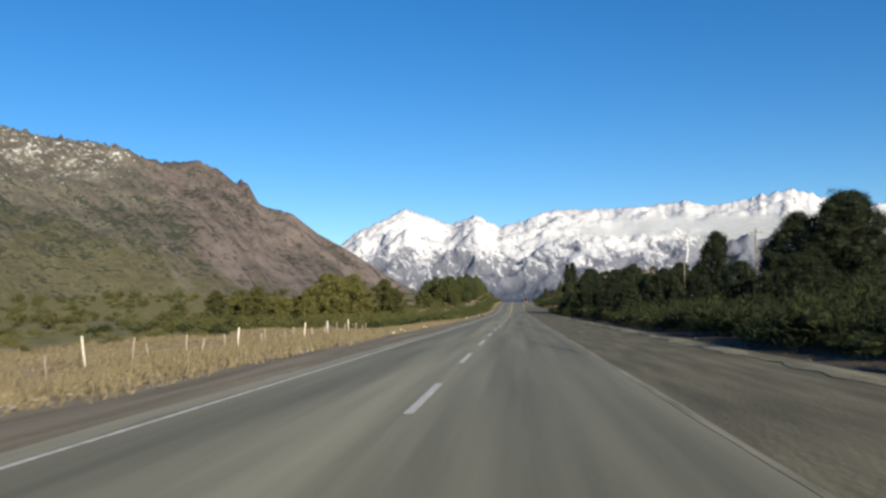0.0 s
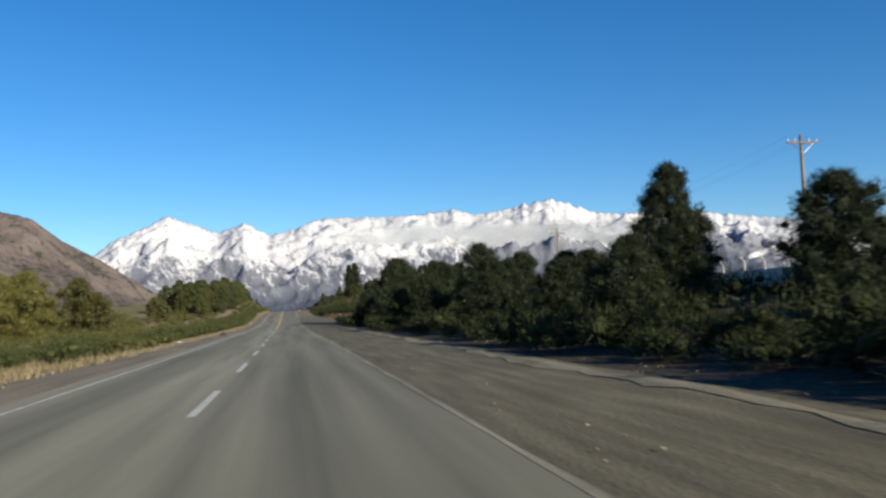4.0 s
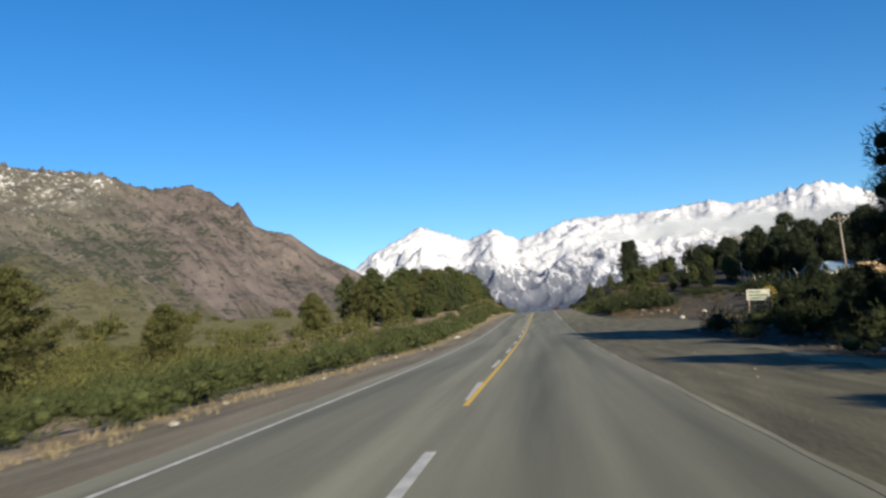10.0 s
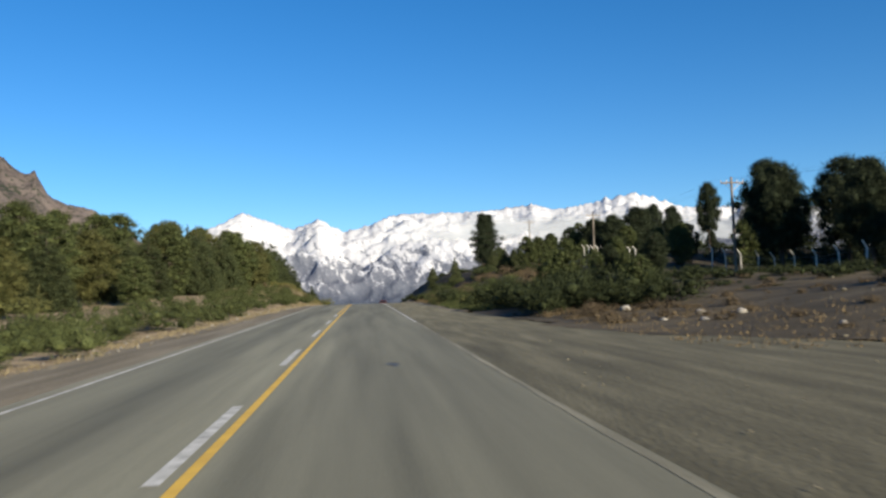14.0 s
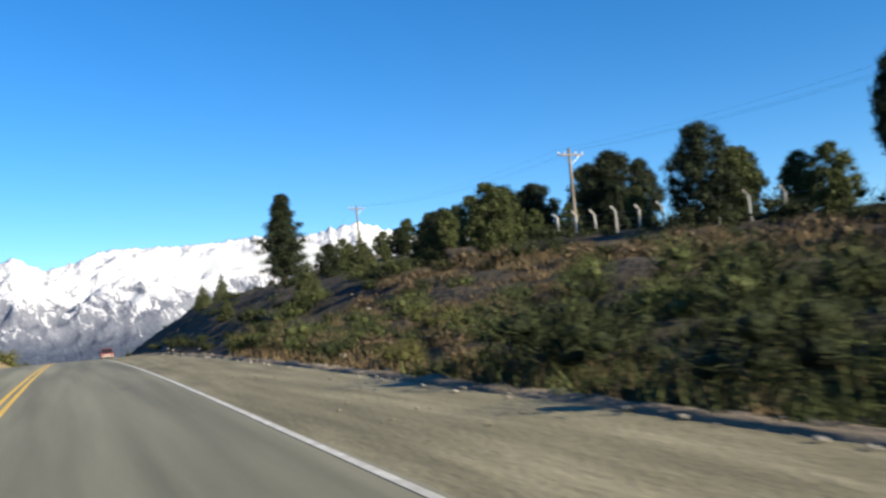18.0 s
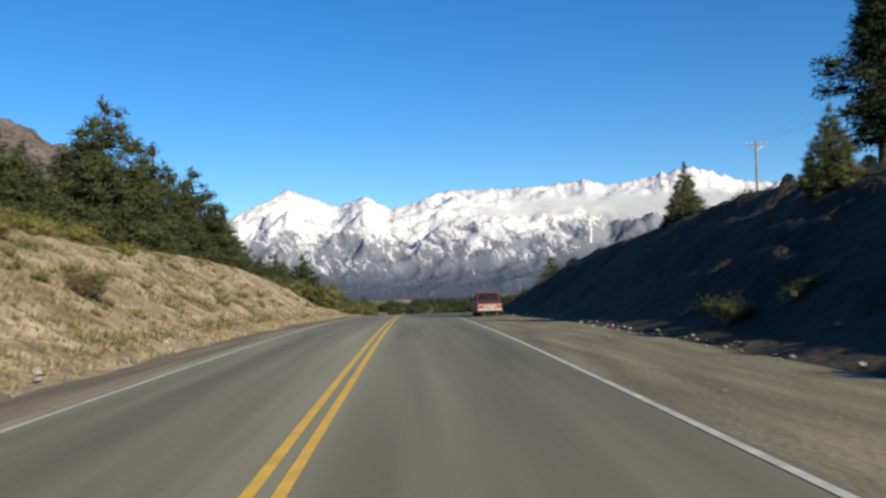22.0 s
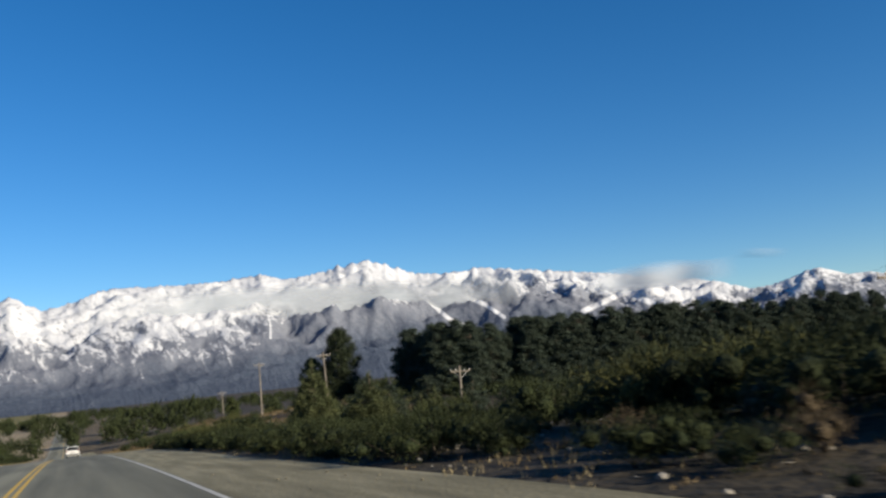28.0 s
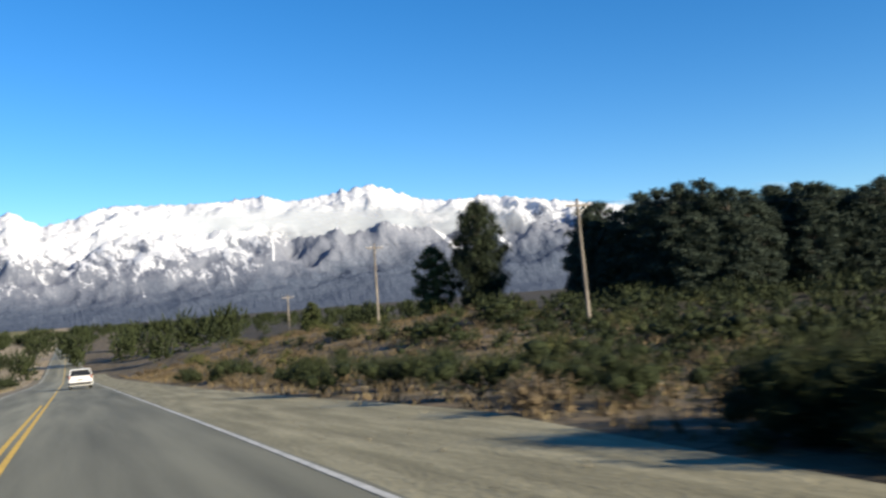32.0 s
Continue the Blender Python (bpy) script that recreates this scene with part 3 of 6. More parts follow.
def cliff_material():
    """Olive scrub at the foot, pink-brown crags cut by crevices above, shrubs in the hollows, pale scree on the shoulder."""
    m = bpy.data.materials.new("rocky_mountain")
    m.use_nodes = True
    n, l = m.node_tree.nodes, m.node_tree.links
    b = n["Principled BSDF"]
    b.inputs["Roughness"].default_value, b.inputs["Specular IOR Level"].default_value = 0.9, 0.1
    op, rng, mixc, nz = tools(n, l)
    g = n.new("ShaderNodeNewGeometry")
    sp = n.new("ShaderNodeSeparateXYZ")
    l.new(g.outputs["Position"], sp.inputs["Vector"])
    z, pos = sp.outputs["Z"], g.outputs["Position"]
    deg = op("MULTIPLY", op("ARCTAN2", sp.outputs["X"], op("SUBTRACT", sp.outputs["Y"], HUB.y)), 57.2958)
    fall = n.new("ShaderNodeCombineXYZ")
    l.new(op("ADD", op("MULTIPLY", deg, 24.0), op("MULTIPLY", z, 0.75)), fall.inputs["X"])
    l.new(op("MULTIPLY", z, 0.4), fall.inputs["Y"])
    flow = fall.outputs["Vector"]
    broad, blot, speck = nz(pos, 0.006, 4, 0.5), nz(pos, 0.03, 6, 0.62), nz(pos, 0.12, 5, 0.68)
    rib, crack = nz(flow, 0.022, 7, 0.62, "FBM", 0.7), nz(flow, 0.07, 6, 0.66, "FBM", 0.9)
    # crags: warm on the spur, greyer on the high shoulder
    rock = mixc(rng(rib, 0.4, 0.6), (0.096, 0.079, 0.072), (0.146, 0.122, 0.111))
    grey = mixc(rng(blot, 0.4, 0.6), (0.084, 0.078, 0.064), (0.132, 0.121, 0.1))
    rock = mixc(rng(op("ADD", deg, op("MULTIPLY", op("SUBTRACT", broad, 0.5), 14.0)), -24.5, -29.0), rock, grey)
    rock = mixc(rng(speck, 0.52, 0.68, 0.0, 0.65), rock, (0.2, 0.176, 0.16))
    rock = mixc(rng(op("ADD", op("MULTIPLY", crack, 0.65), op("MULTIPLY", speck, 0.35)), 0.535, 0.6, 0.0, 0.9), rock, (0.042, 0.04, 0.038))
    # scrub slope, climbing higher away from the spur
    reach = op("ADD", rng(deg, -34, -28, 135, 95), rng(deg, -28, -22, 0, -85))
    low = mixc(rng(blot, 0.4, 0.6), (0.072, 0.07, 0.04), (0.118, 0.108, 0.063))
    low = mixc(rng(speck, 0.52, 0.66, 0.0, 0.7), low, (0.15, 0.132, 0.085))
    edge = op("ADD", op("SUBTRACT", z, reach), op("ADD", op("MULTIPLY", op("SUBTRACT", rib, 0.5), 190.0), op("MULTIPLY", op("SUBTRACT", blot, 0.5), 130.0)))
    col = mixc(rng(edge, -28, 28), low, rock)
    # bushes: thick in the hollows below the shoulder, in streaks on the spur
    band = op("MULTIPLY", rng(deg, -24, -26.5), op("MULTIPLY", rng(z, 55, 110), rng(z, 240, 160)))
    grown = op("ADD", op("ADD", op("MULTIPLY", blot, 0.5), op("MULTIPLY", speck, 0.5)), op("ADD", op("MULTIPLY", band, 0.05), op("MULTIPLY", op("SUBTRACT", rib, 0.5), -0.3)))
    col = mixc(rng(grown, 0.54, 0.575, 0.0, 0.9), col, (0.033, 0.04, 0.028))
    # pale scree and thin snow on the shoulder
    shoulder = op("MULTIPLY", rng(deg, -24.5, -30.0), rng(z, 140, 270))
    pale = op("ADD", op("MULTIPLY", op("ADD", op("MULTIPLY", speck, 0.6), op("MULTIPLY", blot, 0.4)), 1.0), op("MULTIPLY", op("SUBTRACT", shoulder, 1.0), 0.14))
    col = mixc(rng(pale, 0.53, 0.58, 0.0, 0.9), col, (0.3, 0.29, 0.265))
    col = mixc(op("MULTIPLY", rng(pale, 0.56, 0.6), rng(z, 270, 330)), col, (0.5, 0.51, 0.53))
    l.new(col, b.inputs["Base Color"])
    bp = n.new("ShaderNodeBump")
    bp.inputs["Strength"].default_value, bp.inputs["Distance"].default_value = 0.8, 9.0
    l.new(op("ADD", rib, op("ADD", op("MULTIPLY", crack, 0.5), op("MULTIPLY", speck, 0.22))), bp.inputs["Height"])
    l.new(bp.outputs["Normal"], b.inputs["Normal"])
    return m


def range_material():
    """Snow over dark rock: unbroken on the heights, running down the gullies below, bare woods at the foot. Haze tints
    woods and rock blue.
    """
    m = bpy.data.materials.new("snowy_mountain")
    m.use_nodes = True
    n, l = m.node_tree.nodes, m.node_tree.links
    b = n["Principled BSDF"]
    b.inputs["Roughness"].default_value, b.inputs["Specular IOR Level"].default_value = 0.9, 0.1
    g = n.new("ShaderNodeNewGeometry")
    sp, ns = n.new("ShaderNodeSeparateXYZ"), n.new("ShaderNodeSeparateXYZ")
    l.new(g.outputs["Position"], sp.inputs["Vector"])
    l.new(g.outputs["Normal"], ns.inputs["Vector"])

    op, rng, mixc, nz = tools(n, l)
    # bearing from the valley floor and height: gullies run down the fall line
    bearing = op("ARCTAN2", sp.outputs["X"], op("SUBTRACT", sp.outputs["Y"], HUB.y))
    fall = n.new("ShaderNodeCombineXYZ")
    l.new(op("ADD", op("MULTIPLY", bearing, 3700.0), op("MULTIPLY", sp.outputs["Z"], 0.35)), fall.inputs["X"])
    l.new(op("MULTIPLY", sp.outputs["Z"], 0.6), fall.inputs["Y"])
    pos = g.outputs["Position"]
    gully = nz(fall.outputs["Vector"], 0.02, 7, 0.62, "FBM", 1.1)
    rib = nz(fall.outputs["Vector"], 0.06, 6, 0.65, "FBM", 0.8)
    fleck = nz(pos, 0.085, 5, 0.7)
    broad = nz(pos, 0.0028, 4, 0.5)
    grain = op("ADD", op("MULTIPLY", gully, 1.25), op("ADD", op("MULTIPLY", rib, 1.0), op("MULTIPLY", fleck, 0.5)))
    grain = op("SUBTRACT", grain, 0.875)
    # how much of the slope the snow covers, by height; less towards the wooded end of the range
    east = op("MINIMUM", rng(bearing, 0.12, 0.34, 0.0, 105.0), rng(bearing, 0.5, 0.64, 105.0, -40.0))
    lofty = op("ADD", op("SUBTRACT", sp.outputs["Z"], east), op("MULTIPLY", op("SUBTRACT", broad, 0.5), 150.0))
    share = op("ADD", rng(lofty, 55, 230, -0.27, 0.0), rng(lofty, 230, 340, 0.0, 0.32))
    share = op("ADD", share, rng(lofty, 20, 120, -0.17, 0.0))
    share = op("SUBTRACT", share, op("MULTIPLY", op("MINIMUM", rng(bearing, 0.17, 0.27), rng(bearing, 0.52, 0.62, 1.0, 0.0)), rng(sp.outputs["Z"], 235, 330, 0.3, 0.0)))
    share = op("ADD", share, op("MULTIPLY", op("SUBTRACT", ns.outputs["Z"], 0.86), 0.55))
    cover = rng(op("ADD", grain, share), 0.455, 0.565)
    # crags that stay bare on the crest
    crag = rng(op("ADD", op("MULTIPLY", rib, 0.6), op("MULTIPLY", fleck, 0.4)), 0.555, 0.6, 0.0, 0.9)
    cover = op("MULTIPLY", cover, op("SUBTRACT", 1.0, op("MULTIPLY", crag, rng(bearing, 0.06, 0.26, 1.0, 0.75))))
    # groomed runs and snowy gullies, by bearing and height angle in degrees: two ends and half width
    deg_a = op("MULTIPLY", bearing, 57.2958)
    flat = op("SQRT", op("ADD", op("MULTIPLY", sp.outputs["X"], sp.outputs["X"]), op("POWER", op("SUBTRACT", sp.outputs["Y"], HUB.y), 2.0)))
    deg_e = op("MULTIPLY", op("ARCTAN2", op("SUBTRACT", sp.outputs["Z"], HUB.z), flat), 57.2958)
    deg_a = op("ADD", deg_a, op("MULTIPLY", op("SUBTRACT", rib, 0.5), 0.25))
    for a0, e0, a1, e1, half in ((21.5, 4.75, 22.9, 3.2, 0.15), (22.9, 3.2, 23.95, 2.69, 0.13), (23.5, 4.9, 25.25, 3.9, 0.17), (25.25, 3.9, 26.3, 3.0, 0.14), (11.66, 4.6, 11.74, 3.9, 0.06), (11.74, 3.9, 11.68, 3.0, 0.07), (31.3, 2.9, 34.1, 3.8, 0.2), (34.1, 3.8, 35.8, 2.8, 0.22), (36.7, 3.9, 38.1, 3.0, 0.18)):
        da, de = a1 - a0, e1 - e0
        u = op("MULTIPLY", op("ADD", op("MULTIPLY", op("SUBTRACT", deg_a, a0), da), op("MULTIPLY", op("SUBTRACT", deg_e, e0), de)), 1 / (da * da + de * de))
        u = op("MINIMUM", op("MAXIMUM", u, 0.0), 1.0)
        ga = op("SUBTRACT", op("SUBTRACT", deg_a, a0), op("MULTIPLY", u, da))
        ge = op("SUBTRACT", op("SUBTRACT", deg_e, e0), op("MULTIPLY", u, de))
        gap = op("SQRT", op("ADD", op("MULTIPLY", ga, ga), op("MULTIPLY", ge, ge)))
        cover = op("MAXIMUM", cover, rng(gap, half, half * 0.6, 0.0, 1.0))
    # distance haze is mixed into these base colours as a blue tint
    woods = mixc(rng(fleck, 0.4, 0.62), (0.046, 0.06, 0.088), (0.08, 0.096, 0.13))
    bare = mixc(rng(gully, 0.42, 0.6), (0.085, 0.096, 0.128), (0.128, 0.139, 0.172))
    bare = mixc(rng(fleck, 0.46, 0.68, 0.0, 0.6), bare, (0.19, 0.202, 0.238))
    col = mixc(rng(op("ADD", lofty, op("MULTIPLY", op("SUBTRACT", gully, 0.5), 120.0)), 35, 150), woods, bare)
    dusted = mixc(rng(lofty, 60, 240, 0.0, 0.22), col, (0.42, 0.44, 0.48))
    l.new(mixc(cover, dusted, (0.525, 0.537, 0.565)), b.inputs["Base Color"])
    bp = n.new("ShaderNodeBump")
    bp.inputs["Strength"].default_value, bp.inputs["Distance"].default_value = 0.55, 15.0
    l.new(op("ADD", gully, op("ADD", op("MULTIPLY", rib, 0.4), op("MULTIPLY", fleck, 0.18))), bp.inputs["Height"])
    l.new(bp.outputs["Normal"], b.inputs["Normal"])
    return m


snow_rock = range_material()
cliff_rock = cliff_material()
tagged(massif("snowy_mountain", PEAKS, -30, 66, 0.14, 2700, 4690, 80, 150, snow_rock, 1.25, 3, grit=0.32), "snow-covered rocky mountain range with haze-tinted grey lower slopes", "mountain", kind="structure")
tagged(massif("rocky_mountain", CLIFFS, -62, -5, 0.09, 900, 1863, 130, 75, cliff_rock, 0.95, 5, foot=-6, grit=0.4), "brown rocky mountain with scrub patches and thin snow", "mountain", kind="structure")


def cloud_material(name, dense, scale, seed, tone):
    """Thin vapour: white scattering, broken by noise and thinning to nothing at its rims."""
    m = bpy.data.materials.new(name)
    m.use_nodes = True
    n, l = m.node_tree.nodes, m.node_tree.links
    n.remove(n["Principled BSDF"])
    tc = n.new("ShaderNodeTexCoord")
    sp = n.new("ShaderNodeSeparateXYZ")
    l.new(tc.outputs["Generated"], sp.inputs["Vector"])

    def op(kind, a, c=0.0):
        k = n.new("ShaderNodeMath")
        k.operation = kind
        for q, w in enumerate((a, c)):
            if isinstance(w, (int, float)):
                k.inputs[q].default_value = w
            else:
                l.new(w, k.inputs[q])
        return k.outputs[0]

    def bell(s):
        return op("POWER", op("MULTIPLY", op("MULTIPLY", s, op("SUBTRACT", 1.0, s)), 4.0), 1.6)

    t = n.new("ShaderNodeTexNoise")
    t.inputs["Scale"].default_value, t.inputs["Detail"].default_value = scale, 7
    mp = n.new("ShaderNodeMapping")
    mp.inputs["Location"].default_value = (seed, seed, seed)
    mp.inputs["Scale"].default_value = (1, 1, 3)
    g = n.new("ShaderNodeNewGeometry")
    l.new(g.outputs["Position"], mp.inputs["Vector"])
    l.new(mp.outputs["Vector"], t.inputs["Vector"])
    k = n.new("ShaderNodeMapRange")
    k.inputs["From Min"].default_value, k.inputs["From Max"].default_value = 0.15, 0.75
    l.new(t.outputs["Fac"], k.inputs["Value"])
    alpha = op("MULTIPLY", op("MULTIPLY", bell(sp.outputs["X"]), bell(sp.outputs["Z"])), op("MULTIPLY", k.outputs["Result"], dense))
    d = n.new("ShaderNodeBsdfDiffuse")
    d.inputs["Color"].default_value = (tone * 0.92, tone, tone * 1.12, 1)
    tr = n.new("ShaderNodeBsdfTransparent")
    mx = n.new("ShaderNodeMixShader")
    l.new(alpha, mx.inputs["Fac"])
    l.new(tr.outputs[0], mx.inputs[1])
    l.new(d.outputs[0], mx.inputs[2])
    l.new(mx.outputs[0], n["Material Output"].inputs["Surface"])
    return m


def cloud(name, a0, a1, e0, e1, r, dense, scale, seed, label, tone=0.335):
    """A rolling sheet of vapour in front of the slope."""
    rows_, az = 9, np.linspace(a0, a1, 60)
    v = []
    for i in range(rows_):
        for a in az:
            e = e0 + (e1 - e0) * i / (rows_ - 1)
            q = r + 6 * math.sin(a * 1.7 + seed) - 8 * math.sin(math.pi * i / (rows_ - 1))
            v.append((HUB.x + q * math.sin(radians(a)), HUB.y + q * math.cos(radians(a)), HUB.z + q * math.tan(radians(e)) + 12 * math.sin(a * 0.9 + seed)))
    k = np.arange(rows_ * 60).reshape(rows_, 60)
    f = np.stack([k[:-1, :-1], k[:-1, 1:], k[1:, 1:], k[1:, :-1]], -1).reshape(-1, 4)
    o = tagged(put(name, mesh_np(name, v, f, cloud_material(name, dense, scale, seed, tone), True)), label, "cloud", kind="structure")
    o.visible_shadow = False


cloud("mist_bank", 0.5, 23, 3.4, 6.4, 3900, 2.2, 0.004, 1.0, "thin grey mist bank along the snowy slope")
cloud("mist_bank", 8, 30, 3.6, 6.0, 3800, 1.8, 0.006, 4.0, "thin grey mist bank along the snowy slope")
cloud("small_cloud", 30.5, 41, 3.7, 5.4, 3700, 1.4, 0.003, 7.0, "small pale grey cloud over the ridge", 0.5)
cloud("small_cloud", 40.5, 44.0, 4.9, 5.5, 3600, 0.3, 0.003, 9.0, "small pale grey cloud over the ridge", 0.45)
tagged(massif("forested_hill", ((46, 0.5), (49, 2.0), (50.6, 3.4), (52, 3.75), (56, 3.5), (62, 4.2), (75, 5)), 46, 75, 0.4, 1300, 2300, 24, 40, mat("far_forest", [(0.02, 0.028, 0.022), (0.05, 0.058, 0.045)], scale=0.02, fine=0.09, bump=0.8, dist=8), 0.9, 9, foot=-8, jag=0.05), "dark green forested hill", "hill", kind="structure")

# ---- plants ----
rng_ = np.random.default_rng(7)
ICO_V, ICO_F = None, None


def ico():
    global ICO_V, ICO_F
    if ICO_V is None:
        bm = bmesh.new()
        bmesh.ops.create_icosphere(bm, subdivisions=1, radius=1)
        ICO_V = np.array([v.co[:] for v in bm.verts])
        ICO_F = np.array([[v.index for v in f.verts] for f in bm.faces])
        bm.free()
    return ICO_V, ICO_F


def foliage(clumps, blades, length, width, up=0.25, core=0.4):
    """Leaf clumps: a ragged dark core in each, bristling with slender blades. clumps: rows of x, y, z, radius, squash."""
    r = rng_
    iv, jf = ico()
    V, F, o = [], [], 0
    for x, y, z, rad, sq in clumps:
        if core:
            v = iv * (rad * core * (1 + 0.35 * (r.random((len(iv), 1)) - 0.5)))
            v[:, 2] *= sq
            V.append(v + (x, y, z))
            F.append(jf + o)
            o += len(iv)
        n = max(6, int(blades * rad * rad))
        d = r.normal(size=(n, 3))
        d /= np.linalg.norm(d, axis=1)[:, None]
        base = d * rad * (0.15 + 0.85 * r.random((n, 1)) ** 0.6)
        base[:, 2] *= sq
        base += (x, y, z)
        t = d + 0.75 * r.normal(size=(n, 3)) + (0, 0, up)
        t /= np.linalg.norm(t, axis=1)[:, None]
        ln = length * (0.6 + 0.8 * r.random((n, 1)))
        s = np.cross(t, r.normal(size=(n, 3)))
        s /= np.linalg.norm(s, axis=1)[:, None] + 1e-9
        w = width * (0.6 + 0.8 * r.random((n, 1)))
        tri = np.stack([base - s * w, base + s * w, base + t * ln], 1).reshape(-1, 3)
        V.append(tri)
        F.append(np.arange(3 * n).reshape(-1, 3) + o)
        o += 3 * n
    return np.concatenate(V), np.concatenate(F)


def trunk_mesh(name, h, r0, limbs, material, lean=0.0):
    r = rng_
    pts = [(lean * h * (i / 5) ** 2 + 0.03 * h * (r.random() - 0.5) * (i > 0), 0.03 * h * (r.random() - 0.5) * (i > 0), h * i / 5 - 0.25 * (i == 0)) for i in range(6)]
    stem = tube(pts, [r0 * (1.25 if i == 0 else 1 - 0.17 * i) for i in range(6)])
    parts = []
    for z, a, ln, rise in limbs:
        k = min(int(z / h * 5), 4)
        p = Vector(pts[k]).lerp(Vector(pts[k + 1]), z / h * 5 - k)
        e = p + Vector((math.cos(a) * ln, math.sin(a) * ln, rise * ln))
        parts.append(tube([p, p.lerp(e, 0.5) + Vector((0, 0, 0.05 * ln)), e], [r0 * 0.3, r0 * 0.2, r0 * 0.06], 4))
    both = [mesh_np(name, *stem, material, True)]
    if parts:
        both.append(mesh_np("branchwork", *merge(parts), material, True))
    return both


def pine_kind(h, spread, leaf, n, seed, blades=250, length=0.27, width=0.034, bare=0.12, top=0.5):
    """A bushy pine: whorls of limbs with clumps, widest below the middle, ragged top."""
    r = np.random.default_rng(seed)
    clumps, limbs = [], []
    for i in range(n):
        u = bare + (1 - bare) * (i + 0.5) / n
        prof = math.sin(math.pi * min(1.0, (u - bare) / (1 - bare) * 0.82 + 0.16)) ** 0.7
        rad = spread * prof * (0.45 + 0.55 * r.random())
        a = r.random() * 6.28
        cr = (0.19 + 0.15 * r.random()) * spread * (0.55 + 0.45 * prof)
        z = u * h + 0.15 * rad
        clumps.append((rad * math.cos(a), rad * math.sin(a), min(z, h - cr * top), cr, 0.75))
        if i % 3 == 0:
            limbs.append((min(u, 0.93) * h * 0.96, a, rad, 0.2))
    for k in range(7):
        u = bare + 0.1 + (0.84 - bare) * k / 6
        prof = math.sin(math.pi * min(1.0, (u - bare) / (1 - bare) * 0.82 + 0.16)) ** 0.7
        clumps.append((0.12 * spread * r.normal(), 0.12 * spread * r.normal(), u * h, (0.22 + 0.24 * prof) * spread, 0.9))
    clumps.append((0, 0, h - 0.35 * spread * 0.4, 0.22 * spread, 1.1))
    return *trunk_mesh("trunk", h * 0.93, 0.022 * h + 0.05, limbs, bark), mesh_np("crown", *foliage(clumps, blades, length, width, 0.3, 0.5), leaf, True)


def cone_kind(h, spread, leaf, rings, seed, blades=200, length=0.24, width=0.032, power=0.62):
    """A conical conifer: rings of short drooping boughs that narrow to a spire."""
    r = np.random.default_rng(seed)
    clumps, limbs = [], []
    for i in range(rings):
        u = (i + 0.3) / rings
        rad = spread * (1 - u) ** power * (0.8 + 0.4 * r.random())
        k = max(3, int(8 * (1 - u)))
        for j in range(k):
            a = 6.28 * j / k + r.random()
            for q in (0.9, 0.5):
                cr = 0.4 * spread * (0.42 + 0.58 * (1 - u)) * (0.7 + 0.6 * r.random())
                clumps.append((q * rad * math.cos(a), q * rad * math.sin(a), h * (0.06 + 0.9 * u) + 0.12 * rad * (1 - q) * 2, cr, 0.62))
            if j % 2 == 0:
                limbs.append((h * (0.06 + 0.86 * u), a, rad * 0.9, 0.05))
    clumps.append((0, 0, h * 0.95, 0.14 * spread, 2.6))
    return *trunk_mesh("trunk", h * 0.95, 0.018 * h + 0.04, limbs, bark), mesh_np("crown", *foliage(clumps, blades, length, width), leaf, True)


def full_kind(h, spread, leaf, n, seed, blades=560, length=0.27, width=0.026, power=0.62):
    """A full conical conifer, leafy to the ground, its skin broken by many small boughs."""
    r = np.random.default_rng(seed)
    clumps, limbs = [], []
    for i in range(n):
        u = 1 - math.sqrt(1 - (i + 0.5) / n * 0.985)
        rad = spread * (1 - u) ** power * (0.55 + 0.55 * r.random() ** 0.7)
        a = i * 2.39996 + 0.8 * r.random()
        cr = spread * (0.12 + 0.15 * r.random()) * (0.4 + 0.6 * (1 - u))
        clumps.append((rad * math.cos(a), rad * math.sin(a), h * (0.05 + 0.9 * u + 0.02 * r.normal()), cr, 0.75))
        if i % 5 == 0:
            limbs.append((h * (0.05 + 0.86 * u), a, rad * 0.9, 0.05))
    for k in range(15):
        u = 0.05 + 0.85 * k / 14
        clumps.append((0.08 * spread * r.normal(), 0.08 * spread * r.normal(), h * u, spread * 0.5 * (1 - u) ** power, 1.0))
    for k in range(5):
        clumps.append((0.02 * spread * r.normal(), 0.02 * spread * r.normal(), h * (0.9 + 0.02 * k), spread * (0.09 - 0.014 * k), 1.2))
    return *trunk_mesh("trunk", h * 0.95, 0.018 * h + 0.04, limbs, bark), mesh_np("crown", *foliage(clumps, blades, length, width, 0.35, 0.55), leaf, True)


def column_kind(h, spread, leaf, seed):
    """A tall old pine with tiered boughs, gaps between them and a flat ragged head."""
    r = np.random.default_rng(seed)
    clumps, limbs = [], []
    for i in range(20):
        u = 0.12 + 0.86 * i / 19
        k = 7
        for j in range(k):
            a = 6.28 * j / k + i * 1.1 + r.random()
            rad = spread * (0.45 + 0.55 * math.sin(2.6 * u + 0.35)) * min(1.0, 1.7 * (1.07 - u)) * (0.25 + 0.75 * r.random()) * (0.8 + 0.42 * math.sin(i * 2.2))
            clumps.append((rad * math.cos(a), rad * math.sin(a), h * u + 0.05 * rad, 0.33 * spread * (0.6 + 0.6 * r.random()), 0.6))
            limbs.append((h * u * 0.96, a, rad, 0.02))
    return *trunk_mesh("trunk", h * 0.97, 0.02 * h + 0.08, limbs, bark), mesh_np("crown", *foliage(clumps, 330, 0.26, 0.033), leaf, True)


